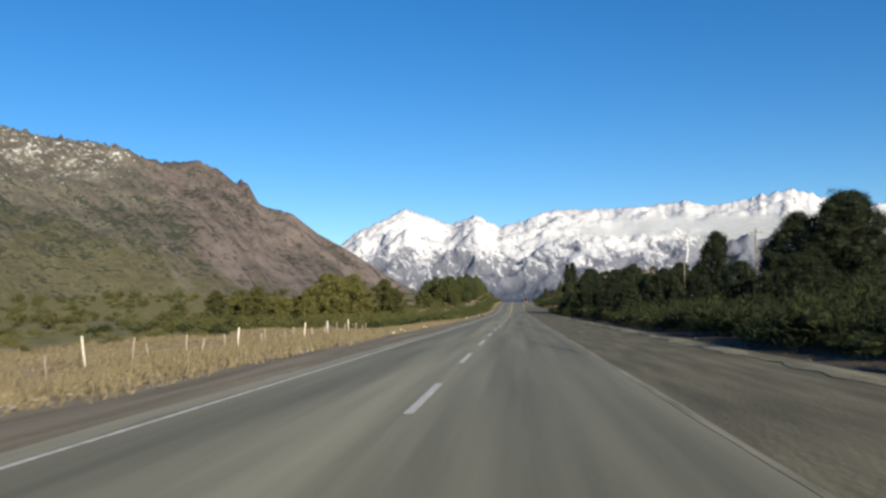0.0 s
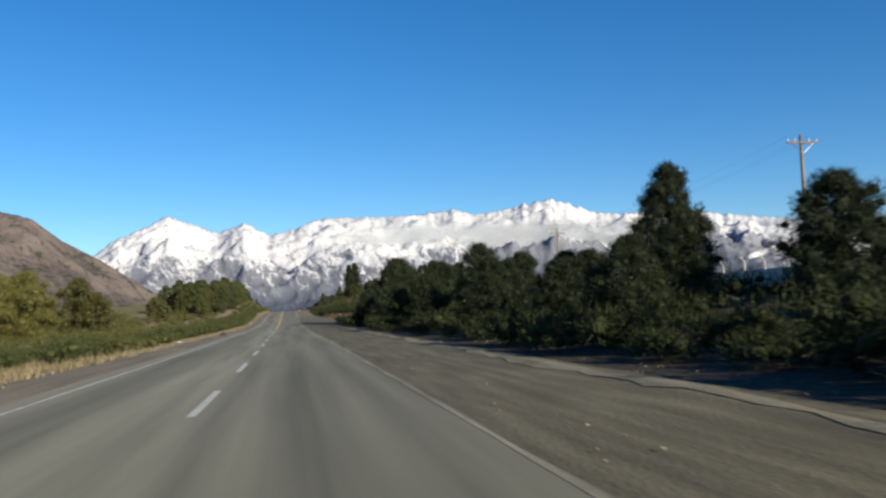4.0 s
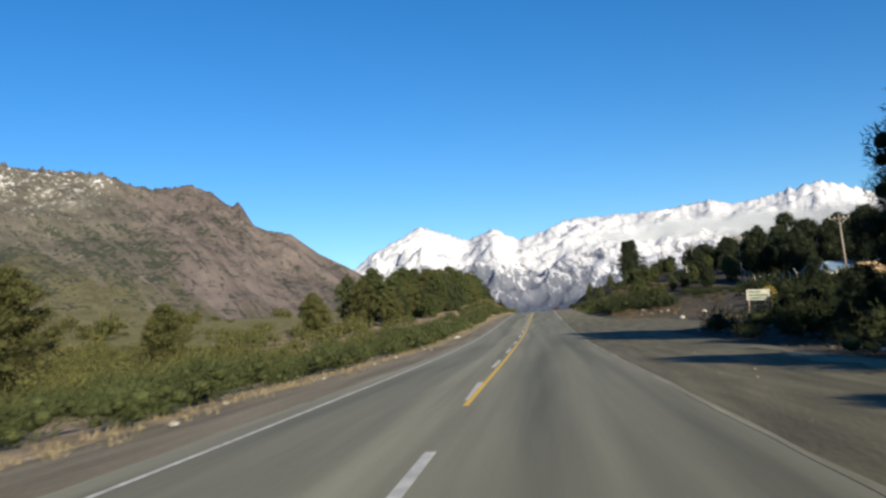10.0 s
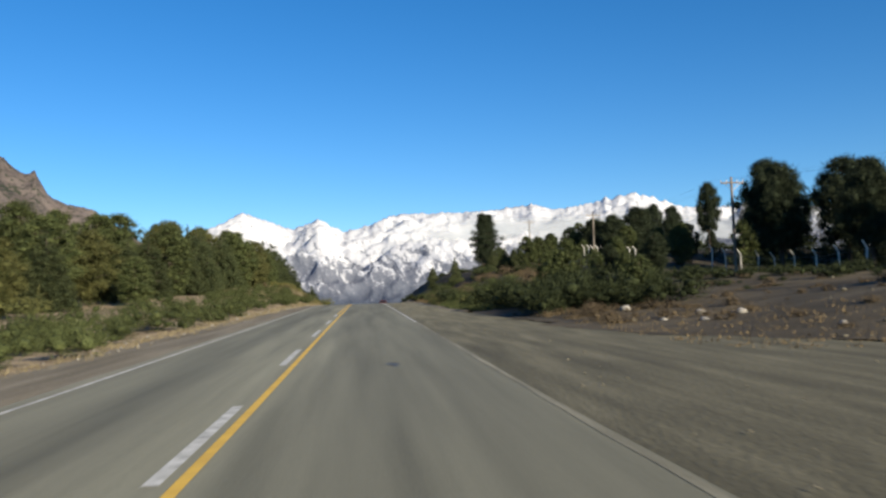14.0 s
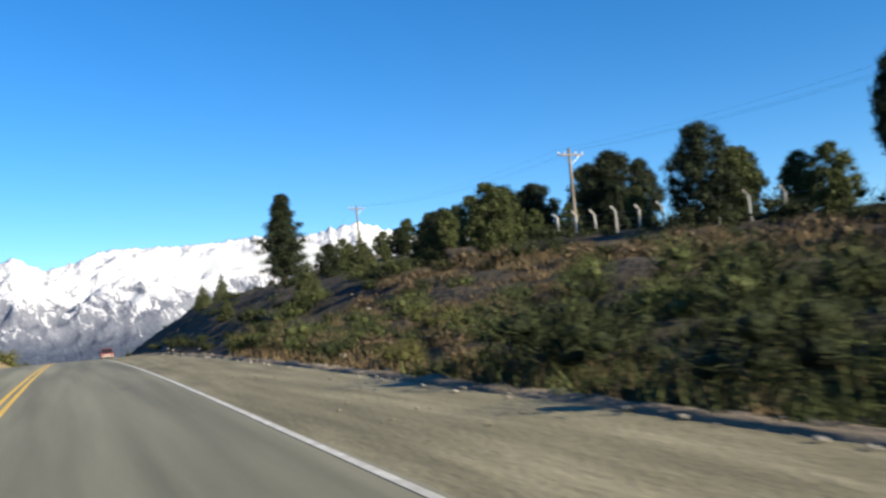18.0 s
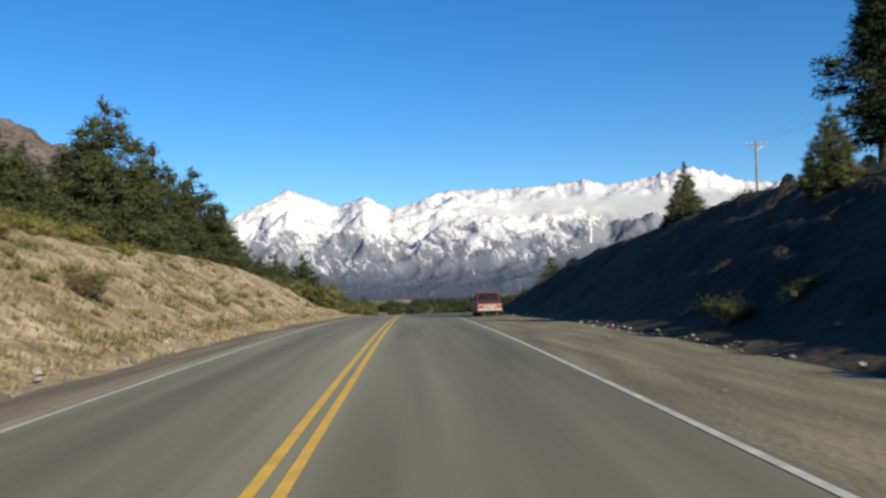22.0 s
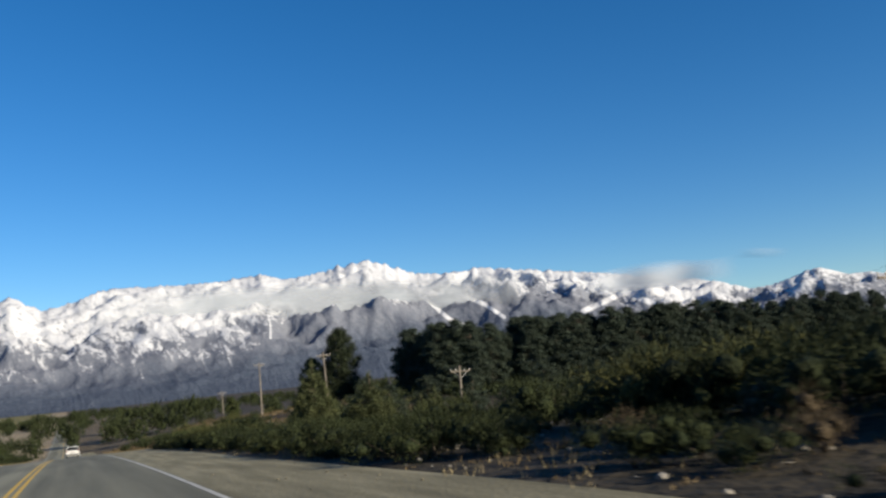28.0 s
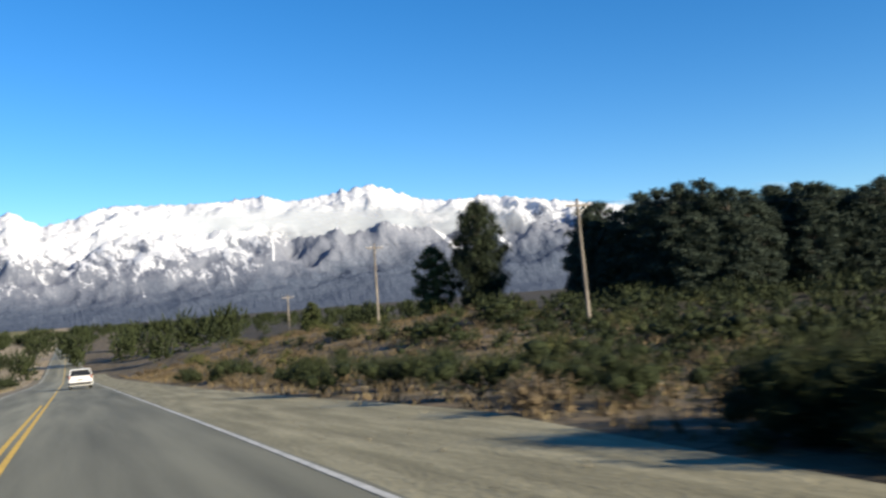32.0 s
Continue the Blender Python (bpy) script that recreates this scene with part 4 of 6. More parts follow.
def bush_kind(h, spread, leaf, n, seed, blades=850, length=0.15, width=0.0095, up=0.7):
    r = np.random.default_rng(seed)
    clumps = []
    for i in range(n):
        a, q = r.random() * 6.28, spread * math.sqrt(r.random()) * 0.75
        cr = h * (0.26 + 0.2 * r.random())
        clumps.append((q * math.cos(a), q * math.sin(a), cr * 0.7 + (h - cr * 1.6) * r.random() * (1 - 0.5 * q / spread), cr, 0.85))
    limbs = [(0.1 * h, 6.28 * j / 5 + r.random(), 0.6 * spread, 0.7) for j in range(5)]
    return *trunk_mesh("stem", h * 0.6, 0.03 * h, limbs, bark), mesh_np("foliage", *foliage(clumps, blades, length, width, up), leaf, True)


def bare_kind(h, spread, seed):
    """A leafless poplar: a fan of thin upright branches and twigs."""
    r = np.random.default_rng(seed)
    tw = []
    for i in range(46):
        z = h * (0.12 + 0.7 * r.random())
        a = r.random() * 6.28
        ln = h * (0.16 + 0.16 * r.random()) * (1.15 - z / h)
        p = Vector((0, 0, z))
        e = p + Vector((math.cos(a) * ln * 0.45, math.sin(a) * ln * 0.45, ln))
        tw.append(tube([p, p.lerp(e, 0.5) + Vector((math.cos(a), math.sin(a), 0)) * ln * 0.06, e], [0.035, 0.022, 0.008], 4))
        for k in range(5):
            q = p.lerp(e, 0.3 + 0.14 * k)
            b2 = a + r.normal() * 0.9
            tw.append(tube([q, q + Vector((math.cos(b2) * 0.3, math.sin(b2) * 0.3, 0.75)) * ln * 0.3], [0.014, 0.005], 3))
    v, f = merge(tw)
    return *trunk_mesh("trunk", h * 0.96, 0.015 * h, [], grey_bark), mesh_np("branchwork", v, f, grey_bark, True)


KINDS = {
    "pine": [pine_kind(8, 2.9, pine_leaf, 120, s, blades=420, length=0.32, width=0.024, bare=0.03) for s in (1, 2, 3)],
    "stem_pine": [pine_kind(8, 2.7, pine_leaf, 100, s, blades=420, length=0.32, width=0.024, bare=0.3) for s in (41, 42)],
    "small_pine": [pine_kind(6, 1.9, conifer_leaf, 130, s, blades=520, length=0.18, width=0.024, bare=0.02) for s in (4, 5)],
    "fir": [cone_kind(8, 2.4, conifer_leaf, 12, s) for s in (6, 7)],
    "near_fir": [full_kind(6, 1.9, shade_leaf, 190, s, blades=1500, length=0.2, width=0.013, power=0.85) for s in (24, 25)],
    "full_fir": [full_kind(8, 2.5, bank_leaf, 230, s) for s in (34, 35, 36)],
    "tall": [column_kind(10, 2.3, pine_leaf, s) for s in (9, 10)],
    "broad": [pine_kind(8, 3.6, gold_leaf, 100, s, blades=330, length=0.24, width=0.04, bare=0.04) for s in (11, 12)],
    "round": [pine_kind(8, 3.0, olive_leaf, 90, s, blades=330, length=0.24, width=0.04, bare=0.04) for s in (13,)],
    "bare": [bare_kind(10, 1.6, s) for s in (14, 15)],
    "broom": [bush_kind(1.4, 1.1, broom_leaf, 8, s) for s in (16, 17)],
    "dark_broom": [bush_kind(1.5, 1.2, dark_leaf, 9, s) for s in (26, 27)],
    "olive": [bush_kind(1.6, 1.3, olive_leaf, 9, s) for s in (18, 19)],
    "brown": [bush_kind(1.3, 1.1, brown_leaf, 8, s, length=0.19, width=0.006) for s in (20, 21)],
    "plantation": [pine_kind(12, 2.4, hazed_stand_leaf, 75, s, blades=300, length=0.34, width=0.04, bare=0.02) for s in (22, 23)],
}
HEIGHT = {"dark_broom": 1.5, "pine": 8, "stem_pine": 8, "small_pine": 6, "fir": 8, "near_fir": 6, "full_fir": 8, "tall": 10, "broad": 8, "round": 8, "bare": 10, "broom": 1.4, "olive": 1.6, "brown": 1.3, "plantation": 12}
WORDS = {
    "dark_broom": ("dark green broom shrub", "shrub", "shrub"),
    "pine": ("bushy dark green pine tree", "pine_tree", "tree"), "stem_pine": ("dark green pine tree with bare lower trunk", "pine_tree", "tree"), "small_pine": ("young bushy green pine tree", "pine_tree", "tree"),
    "fir": ("conical green conifer tree", "conifer", "tree"), "full_fir": ("full conical dark green conifer tree", "conifer", "tree"), "near_fir": ("broad conical green conifer tree", "conifer", "tree"),
    "tall": ("tall dark pine with tiered boughs", "tall_pine", "tree"), "broad": ("broad yellow-green leafy tree", "leafy_tree", "tree"),
    "round": ("rounded olive green leafy tree", "leafy_tree", "tree"), "bare": ("leafless pale brown poplar tree", "poplar", "tree"),
    "broom": ("green broom shrub", "shrub", "shrub"), "olive": ("olive green shrub", "shrub", "shrub"), "brown": ("dry brown brush shrub", "shrub", "shrub"),
    "plantation": ("dark slender plantation pine tree", "pine_tree", "tree"),
}
serial = [0]


def plant(kind, x, y, top=None, h=None, where="", group="", wide=1.0):
    """One tree or shrub standing on the ground, by its top's height above datum or its own height."""
    serial[0] += 1
    i = serial[0]
    z = float(land(x, y)) - 0.03
    tall = h if h else max(1.0, top - z)
    label, name, cat = WORDS[kind]
    meshes = KINDS[kind][i % len(KINDS[kind])]
    s = tall / HEIGHT[kind]
    root = new(name)
    w = s * wide * (0.92 + 0.16 * ((i * 0.618) % 1))
    root.matrix_basis = pose(x, y, z, 0, 0, (i * 137.5) % 360) @ Matrix.Diagonal((w, w, s, 1))
    tagged(root, label + (" " + where if where else ""), cat, group)
    for me in meshes:
        o = put(me.name.split(".")[0], me, root)
        if o.name.startswith(("branchwork", "crown", "foliage")):
            o["kind"] = "stuff"
    return root


def row(kind, spots, where, group, wide=1.0):
    kinds = (kind,) if isinstance(kind, str) else kind
    for i, (x, y, top) in enumerate(spots):
        plant(kinds[i % len(kinds)], x, y, top=top, where=where, group=group, wide=wide)


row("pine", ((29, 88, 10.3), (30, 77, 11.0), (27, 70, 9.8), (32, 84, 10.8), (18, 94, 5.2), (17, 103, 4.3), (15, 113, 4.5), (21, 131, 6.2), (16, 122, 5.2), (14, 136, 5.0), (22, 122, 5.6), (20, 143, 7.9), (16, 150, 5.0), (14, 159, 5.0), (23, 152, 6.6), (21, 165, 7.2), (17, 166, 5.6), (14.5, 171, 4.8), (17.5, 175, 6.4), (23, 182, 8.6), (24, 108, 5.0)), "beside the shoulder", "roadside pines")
# dark needles instead of the lighter young pine's paint in the shade here
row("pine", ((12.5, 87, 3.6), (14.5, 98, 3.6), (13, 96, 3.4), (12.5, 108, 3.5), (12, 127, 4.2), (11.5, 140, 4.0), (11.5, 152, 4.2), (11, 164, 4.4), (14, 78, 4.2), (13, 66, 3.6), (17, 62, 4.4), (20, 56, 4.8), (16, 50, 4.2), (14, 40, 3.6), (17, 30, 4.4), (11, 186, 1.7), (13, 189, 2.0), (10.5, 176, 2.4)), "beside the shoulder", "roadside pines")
row("pine", ((27.6, 116, 10.9),), "beside the shoulder", "roadside pines", 0.7)
row("pine", ((16.9, 185, 9.4), (17.2, 181, 9.0), (15.6, 178.5, 8.3)), "beside the shoulder", "roadside pines", 0.85)
row("pine", ((24, 224, 5.2), (40, 289, 15.5), (45, 336, 17.2), (40, 354, 16.6), (41, 305, 10.4), (45, 328, 16.0), (40, 326, 15.4), (38, 309, 12.6), (45, 280, 14), (44, 256, 12.5), (46, 300, 11.8), (34, 294, 10.2), (50, 262, 13), (36, 318, 11.8), (50, 240, 12)), "behind the post fence", "hill pines", 0.75)
row("stem_pine", ((30.3, 267.3, 11.5), (33.6, 262, 10.7), (38, 272, 12.7), (38, 262, 11.6), (38, 251, 11.8), (36, 279, 12.6), (42, 268, 12.4)), "behind the post fence", "hill pines", 0.8)
row("pine", ((28.5, 301.5, 12.0),), "on the dark cut bank", "hill pines", 0.85)
row(("pine", "small_pine"), ((20, 335, 11), (21.6, 336, 11.5), (26, 335, 12), (27.2, 336, 12.9), (29, 335, 13.2), (30, 350, 13.7), (24, 338, 11.2)), "on top of the cut bank", "hill pines", 1.1)
row("pine", ((35.6, 335, 15.2), (40.8, 340, 15.6), (34.9, 328, 14.1), (37, 333, 14.5), (34.5, 345, 15), (38, 322, 15.2), (23.5, 286, 7.6), (26, 281, 8.2)), "on top of the cut bank", "hill pines")
row("small_pine", ((20, 307, 10.4), (18, 283, 5.6), (30, 301, 10.8), (22, 309, 10.4), (26, 292, 8.9), (22, 336, 10.9), (24, 333, 10.7), (34, 338, 15), (28, 330, 12.6), (21, 282, 7.0), (14.5, 270, 6.0), (13.8, 262, 6.2), (15.8, 256.5, 5.0), (14.4, 250, 4.4)), "on the dark cut bank", "hill pines")
row("near_fir", ((18, 310, 9.6), (12.5, 313, 7.8), (10.8, 328, 7.2), (20, 315, 9.9), (18.4, 322, 10.3), (13, 354, 10.1), (20.8, 391, 14.0), (36, 340, 14.3)), "on the dark cut bank", "bank conifers", 1.1)
row("tall", ((22.2, 358.5, 18.9),), "on top of the cut bank", "tall pines", 1.1)
row("stem_pine", ((37.9, 298.1, 14.8),), "on the hill", "hill pines", 0.5)
row("tall", ((25.2, 372.5, 20.3),), "on top of the cut bank", "tall pines", 1.35)
# pines added on the crest to throw shade over the slope beyond
row("pine", ((27, 388, 12.4), (31, 392, 12.8), (26, 398, 11.4), (33, 400, 11.5), (30, 383, 12.8)), "on top of the cut bank", "hill pines")
row("small_pine", ((31, 288, 9.6), (33, 300, 10.4), (31, 310, 10.6), (34, 322, 11.6), (30, 320, 11.0), (37, 288, 9.8), (42, 294, 10.4), (36, 303, 10.6)), "behind the post fence", "hill pines")
row("full_fir", ((-15, 354.7, 15.1), (-18.5, 361, 13.2), (-18, 373, 13.2), (-19, 391, 14.8), (-16.2, 379.2, 16.8), (-16, 388, 15.8), (-15, 394, 15), (-16, 404, 13.3), (-16, 410, 13), (-16, 420, 10.7), (-14, 427, 10.2), (-13, 411, 9.0), (-19, 366, 13.5), (-20, 384, 14.5), (-20, 398, 13.4), (-18, 358, 12.5), (-14, 433, 9.6), (-11.8, 432.5, 10.3), (-13, 440, 8.6), (-19, 372, 13.8), (-18, 415, 12)), "on the dry bank", "bank conifers", 1.3)
row(("small_pine", "full_fir", "round"), ((-15, 285, 10.2), (-15, 297, 11.4), (-18, 298, 11.9), (-14, 317, 12.6), (-16, 322, 13.4), (-14, 334, 12.9), (-12.5, 338, 11.6), (-14, 306, 11.6), (-17, 310, 12.5), (-16, 329, 13.2), (-13, 292, 8.2), (-13, 326, 11), (-18, 344, 12), (-16, 276, 8.5)), "at the wood's edge", "roadside wood")
row("small_pine", ((-25, 307, 12.4), (-26, 290, 12.2), (-22, 311, 13.1), (-18, 337, 14.9), (-22, 271, 10.4), (-24, 322, 13.5), (-28, 281, 10.5)), "in the roadside wood", "roadside wood")
row(("full_fir", "small_pine"), ((-17, 262, 7.6), (-19, 268, 9.0), (-15.5, 280, 9.0), (-20, 282, 10.8), (-15.5, 302, 11.4), (-19, 318, 13.0), (-15, 312, 12.0), (-20, 330, 13.8), (-15, 290, 10.2), (-21, 292, 12), (-17, 303, 12.2), (-14, 270, 6.4)), "in the roadside wood", "roadside wood", 1.1)
row("round", ((-17, 255, 6.4), (-22, 262, 8.4), (-18, 274, 8.6), (-24, 276, 9.6)), "at the wood's edge", "roadside wood")
row("broad", ((-35, 190, 9.1), (-40.5, 191, 9.3), (-38, 186, 8.0), (-33.4, 187, 6.8), (-43.5, 188, 6.4), (-47.3, 190, 4.6), (-51, 188, 4.4), (-54.6, 190, 4.6), (-58, 187, 4.5), (-61.5, 190, 4.9), (-38, 160, 3.6), (-44, 165, 3.8), (-33, 166, 3.2), (-48, 172, 4.2), (-41, 175, 4.0)), "above green shrubs", "yellow-green trees")
row("round", ((-28, 190, 8.0), (-25.6, 191, 6.0), (-47, 158, 5.8), (-52, 150, 5.0), (-31, 222, 5.2), (-24, 246, 6.0), (-27, 256, 7.0)), "among green shrubs", "olive trees")
row("bare", ((25, 197, 10.5), (27, 201, 11.5), (24, 206, 9.5), (29, 206, 11), (31, 199, 12), (33, 204, 11.5), (28, 212, 8.5), (34, 212, 10.5)), "beside the dirt yard", "poplars")
row("fir", ((16.3, 423.5, 8.7), (17.6, 426, 7.4)), "among shrubs", "scattered pines", 1.3)
row("small_pine", ((-10.6, 458, 4.3), (-10.9, 466, 4.8), (-10.3, 474, 5.5), (-11.6, 470, 5.1), (-9.8, 486, 4.2), (-11.0, 440, 5.4), (-13.2, 462, 5.8)), "beside the descending road", "valley-side pines", 1.1)
row("fir", ((-10.2, 480, 4.6), (-9.4, 496, 4.3), (-8.9, 512, 5.2), (-8.4, 522, 3.9), (-9.4, 504, 3.9), (-8.2, 545, 3.0), (-8.4, 533, 3.2), (-11.0, 446, 5.0)), "beside the descending road", "valley-side pines", 1.15)
row("pine", ((48, 576, 13.8),), "beside the plantation", "scattered pines", 0.8)
row("small_pine", ((30, 590, 3), (44, 582, 9)), "among shrubs", "scattered pines")
row("fir", ((-15, 480, 5.4), (-18, 495, 5.0), (-14, 505, 3.9), (-12, 520, 3.2), (-16, 540, 2.2), (-15, 560, 2.0), (-11, 455, 3.4), (-17, 450, 4.6), (-22, 465, 6.4)), "among shrubs by the road", "scattered conifers")
for x, y, top, broad_ in ((12.4, 462.5, 5.6, 1.1), (15.7, 477.4, 4.5, 1.2), (13.1, 455.8, 4.6, 1.6), (17.1, 454.9, 3.4, 1.2), (19.5, 466, 3.2, 1.2), (22, 470, 3.6, 1.2), (25, 492, 3.4, 1.2)):
    plant("near_fir", x, y, top=top, where="among shrubs", group="scattered conifers", wide=broad_)
r3 = np.random.default_rng(35)
for i in range(5):
    plant(("pine", "stem_pine")[i % 2], 50 + 8 * r3.random(), 262 + 30 * r3.random(), top=12.4 + 2.6 * r3.random(), where="in the hilltop wood", group="hill pines")
r2 = np.random.default_rng(33)
for i in range(34):
    plant("plantation", 17 + 26 * r2.random(), 428 + 44 * r2.random(), top=3.4 + 1.2 * r2.random(), where="in the grove by the slope", group="grove pines", wide=1.7)
r1 = np.random.default_rng(31)
for i in range(210):
    xx = 57 + 90 * r1.random() ** 1.3
    yy = 547 - 0.12 * (xx - 54) + 26 * r1.random() ** 1.7
    plant("plantation", xx, yy, h=7.6 + 4.4 * r1.random(), where="in a dense stand", group="plantation pines", wide=1.4)


def near_bushes(n, x0, x1, y0, y1, kinds, hmin, hmax, seed, where, group):
    r = np.random.default_rng(seed)
    for i in range(n):
        plant(kinds[int(r.random() * len(kinds))], x0 + (x1 - x0) * r.random(), y0 + (y1 - y0) * r.random(), h=hmin + (hmax - hmin) * r.random(), where=where, group=group)


def thicket(name, n, x0, x1, y0, y1, kind, hmin, hmax, seed, label, blades=300, width=0.017, reach=0.2, core=0.34, slim=1.0):
    """Shrubs past counting, joined into one mesh."""
    r = np.random.default_rng(seed)
    leaf = {"broom": broom_leaf, "olive": olive_leaf, "brown": brown_leaf, "gold": gold_leaf, "dark": dark_leaf}[kind]
    protos = []
    for k in range(4):
        cl = []
        for j in range(6):
            a, q = r.random() * 6.28, 0.55 * math.sqrt(r.random())
            cr = 0.3 + 0.2 * r.random()
            cl.append((q * math.cos(a), q * math.sin(a), cr * 0.6 + (1 - cr * 1.5) * r.random(), cr, 0.85))
        protos.append(foliage(cl, blades, reach, width, 0.9, core))
    V, F, o = [], [], 0
    for i in range(n):
        x, y = x0 + (x1 - x0) * r.random(), y0 + (y1 - y0) * r.random()
        h = hmin + (hmax - hmin) * r.random() ** 1.5
        v, f = protos[i % 4]
        a = r.random() * 6.28
        c, s = math.cos(a), math.sin(a)
        w = slim * h * (0.9 + 0.5 * r.random())
        p = np.stack([(v[:, 0] * c - v[:, 1] * s) * w + x, (v[:, 0] * s + v[:, 1] * c) * w + y, v[:, 2] * h + float(land(x, y)) - 0.08], 1)
        V.append(p)
        F.append(f + o)
        o += len(v)
    tagged(put(name, mesh_np(name, np.concatenate(V), np.concatenate(F), leaf, True)), label, "shrubs", kind="stuff")


thicket("shrub_thicket", 100, -66, -25, 25, 130, "olive", 0.4, 1.0, 41, "olive green shrubs behind the wire fence")
thicket("shrub_thicket", 220, -66, -23, 20, 125, "gold", 0.3, 0.8, 42, "yellow-green scrub behind the wire fence")
thicket("shrub_thicket", 300, -16, -6.2, 92, 240, "broom", 0.8, 1.5, 43, "green broom thicket along the dirt shoulder", 680, 0.0095, 0.17)
thicket("shrub_thicket", 420, -46, -13, 95, 260, "olive", 0.9, 2.0, 44, "olive green shrubs below the trees")
thicket("shrub_thicket", 150, -46, -15, 95, 230, "gold", 0.7, 1.6, 78, "yellow-green shrubs below the trees")
thicket("shrub_thicket", 110, -11, -6, 236, 330, "broom", 0.7, 1.4, 45, "green shrubs at the foot of the wood", 680, 0.0095, 0.17)
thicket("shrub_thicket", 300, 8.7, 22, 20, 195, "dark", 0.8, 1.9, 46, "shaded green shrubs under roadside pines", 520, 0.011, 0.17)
thicket("shrub_thicket", 60, 7.8, 22, 288, 340, "dark", 0.5, 1.1, 47, "green shrubs on the hillside", 680, 0.0095, 0.17)
thicket("shrub_thicket", 50, 25, 28.4, 288, 318, "dark", 0.5, 1.1, 98, "dark shrubs at the foot of the post fence", 520, 0.011, 0.17)
thicket("shrub_thicket", 45, 7.8, 15, 262, 288, "dark", 0.6, 1.5, 99, "dark green broom above the earth kerb", 760, 0.009, 0.16)
thicket("shrub_thicket", 38, 8.4, 15, 266, 292, "broom", 0.6, 1.4, 90, "green broom mounds on the hillside", 900, 0.008, 0.15)
thicket("shrub_thicket", 130, 33, 52, 256, 345, "dark", 1.0, 2.4, 60, "dark shrubs under the hill pines", 220, 0.02)
thicket("shrub_thicket", 26, 8, 17, 290, 318, "broom", 0.6, 1.3, 94, "green broom shrubs on the hillside", 900, 0.008, 0.15)
thicket("shrub_thicket", 110, 7.6, 24, 284, 306, "brown", 0.4, 1.0, 48, "brown brush on the hillside", 520, 0.011, 0.17)
thicket("shrub_thicket", 30, 15, 30, 340, 412, "brown", 0.4, 0.9, 49, "brown brush on the cut bank", 680, 0.0095, 0.17)
thicket("shrub_thicket", 90, 13.5, 20, 338, 412, "dark", 0.3, 0.9, 91, "dark shrubs along the rim of the cut bank", 520, 0.011, 0.17)
thicket("shrub_thicket", 90, 12, 50, 486, 620, "olive", 0.8, 1.7, 50, "olive green shrubs beside the descending road", 480, 0.011, 0.17)
thicket("shrub_thicket", 150, 7.6, 44, 486, 620, "brown", 0.5, 1.1, 51, "dry brown brush beside the descending road")
thicket("shrub_thicket", 240, -30, -5.6, 432, 620, "dark", 1.0, 2.4, 52, "dark green shrubs below the descending road", 480, 0.011, 0.17)
thicket("shrub_thicket", 120, -26, -6.5, 412, 480, "olive", 1.4, 3.4, 58, "tall olive green bushes beside the descending road")
thicket("shrub_thicket", 90, -26, -8, 416, 470, "dark", 1.2, 3.0, 59, "tall dark green bushes beside the descending road")
thicket("shrub_thicket", 24, 9.2, 14, 238, 248, "brown", 0.3, 0.7, 70, "dry brush on the mound by the yard", 680, 0.0095, 0.17)
thicket("shrub_thicket", 200, -190, -48, 130, 460, "olive", 0.9, 2.6, 72, "olive scrub on the valley floor", 260, 0.04, 0.22, 0)
thicket("shrub_thicket", 140, -170, -46, 130, 460, "gold", 0.8, 2.2, 73, "yellow-green scrub on the valley floor", 260, 0.04, 0.22, 0)
thicket("far_woods", 520, -220, 260, 625, 1300, "dark", 4.0, 9.0, 53, "distant dark green woods on the valley floor", 420, 0.035, 0.22, 0, 0.55)
thicket("far_woods", 160, -330, -60, 200, 900, "olive", 2.5, 6.0, 54, "distant olive woods below the rocky mountain", 380, 0.035, 0.22, 0, 0.7)
thicket("shrub_thicket", 150, 8, 22, 436, 484, "dark", 0.5, 1.1, 55, "dark green broom thicket beside the shoulder", 760, 0.009, 0.16)
thicket("shrub_thicket", 120, 7.3, 10.5, 440, 487, "dark", 0.5, 1.25, 93, "dark green broom hedge at the gravel's edge", 900, 0.008, 0.14)
thicket("shrub_thicket", 70, 8.5, 22, 408, 438, "dark", 0.4, 1.2, 95, "dark shrubs below the cut bank", 680, 0.0095, 0.16)
thicket("shrub_thicket", 25, 7.6, 20, 406, 438, "brown", 0.3, 0.6, 96, "brown brush below the cut bank", 680, 0.0095, 0.16)
thicket("shrub_thicket", 80, 9, 40, 484, 560, "dark", 0.8, 1.8, 92, "dark green shrubs in brown grass", 480, 0.011, 0.17)
thicket("shrub_thicket", 170, 20, 75, 466, 530, "dark", 1.0, 2.2, 89, "dark shrubs behind the scattered conifers", 220, 0.02, 0.2)
thicket("shrub_thicket", 75, 19.5, 30, 203, 226, "dark", 0.9, 2.3, 56, "dark green shrubs at the yard's edge", 520, 0.011, 0.17)
thicket("shrub_thicket", 45, 21, 32, 225, 240, "dark", 1.2, 2.6, 97, "dark green shrubs before the shed", 520, 0.011, 0.17)
thicket("shrub_thicket", 80, 9.2, 15.5, 247, 270, "dark", 1.0, 2.2, 69, "green shrubs mounded above the shoulder", 560, 0.011, 0.17)
# added scrub that only serves to darken the dirt slope
thicket("shrub_thicket", 120, 19.5, 30, 249, 276, "dark", 0.3, 1.0, 106, "dark low scrub added to darken the dirt slope", 520, 0.011, 0.17)
thicket("shrub_thicket", 60, 14.5, 26, 240, 258, "brown", 0.2, 0.5, 107, "brown brush on the dirt slope", 520, 0.011, 0.17)
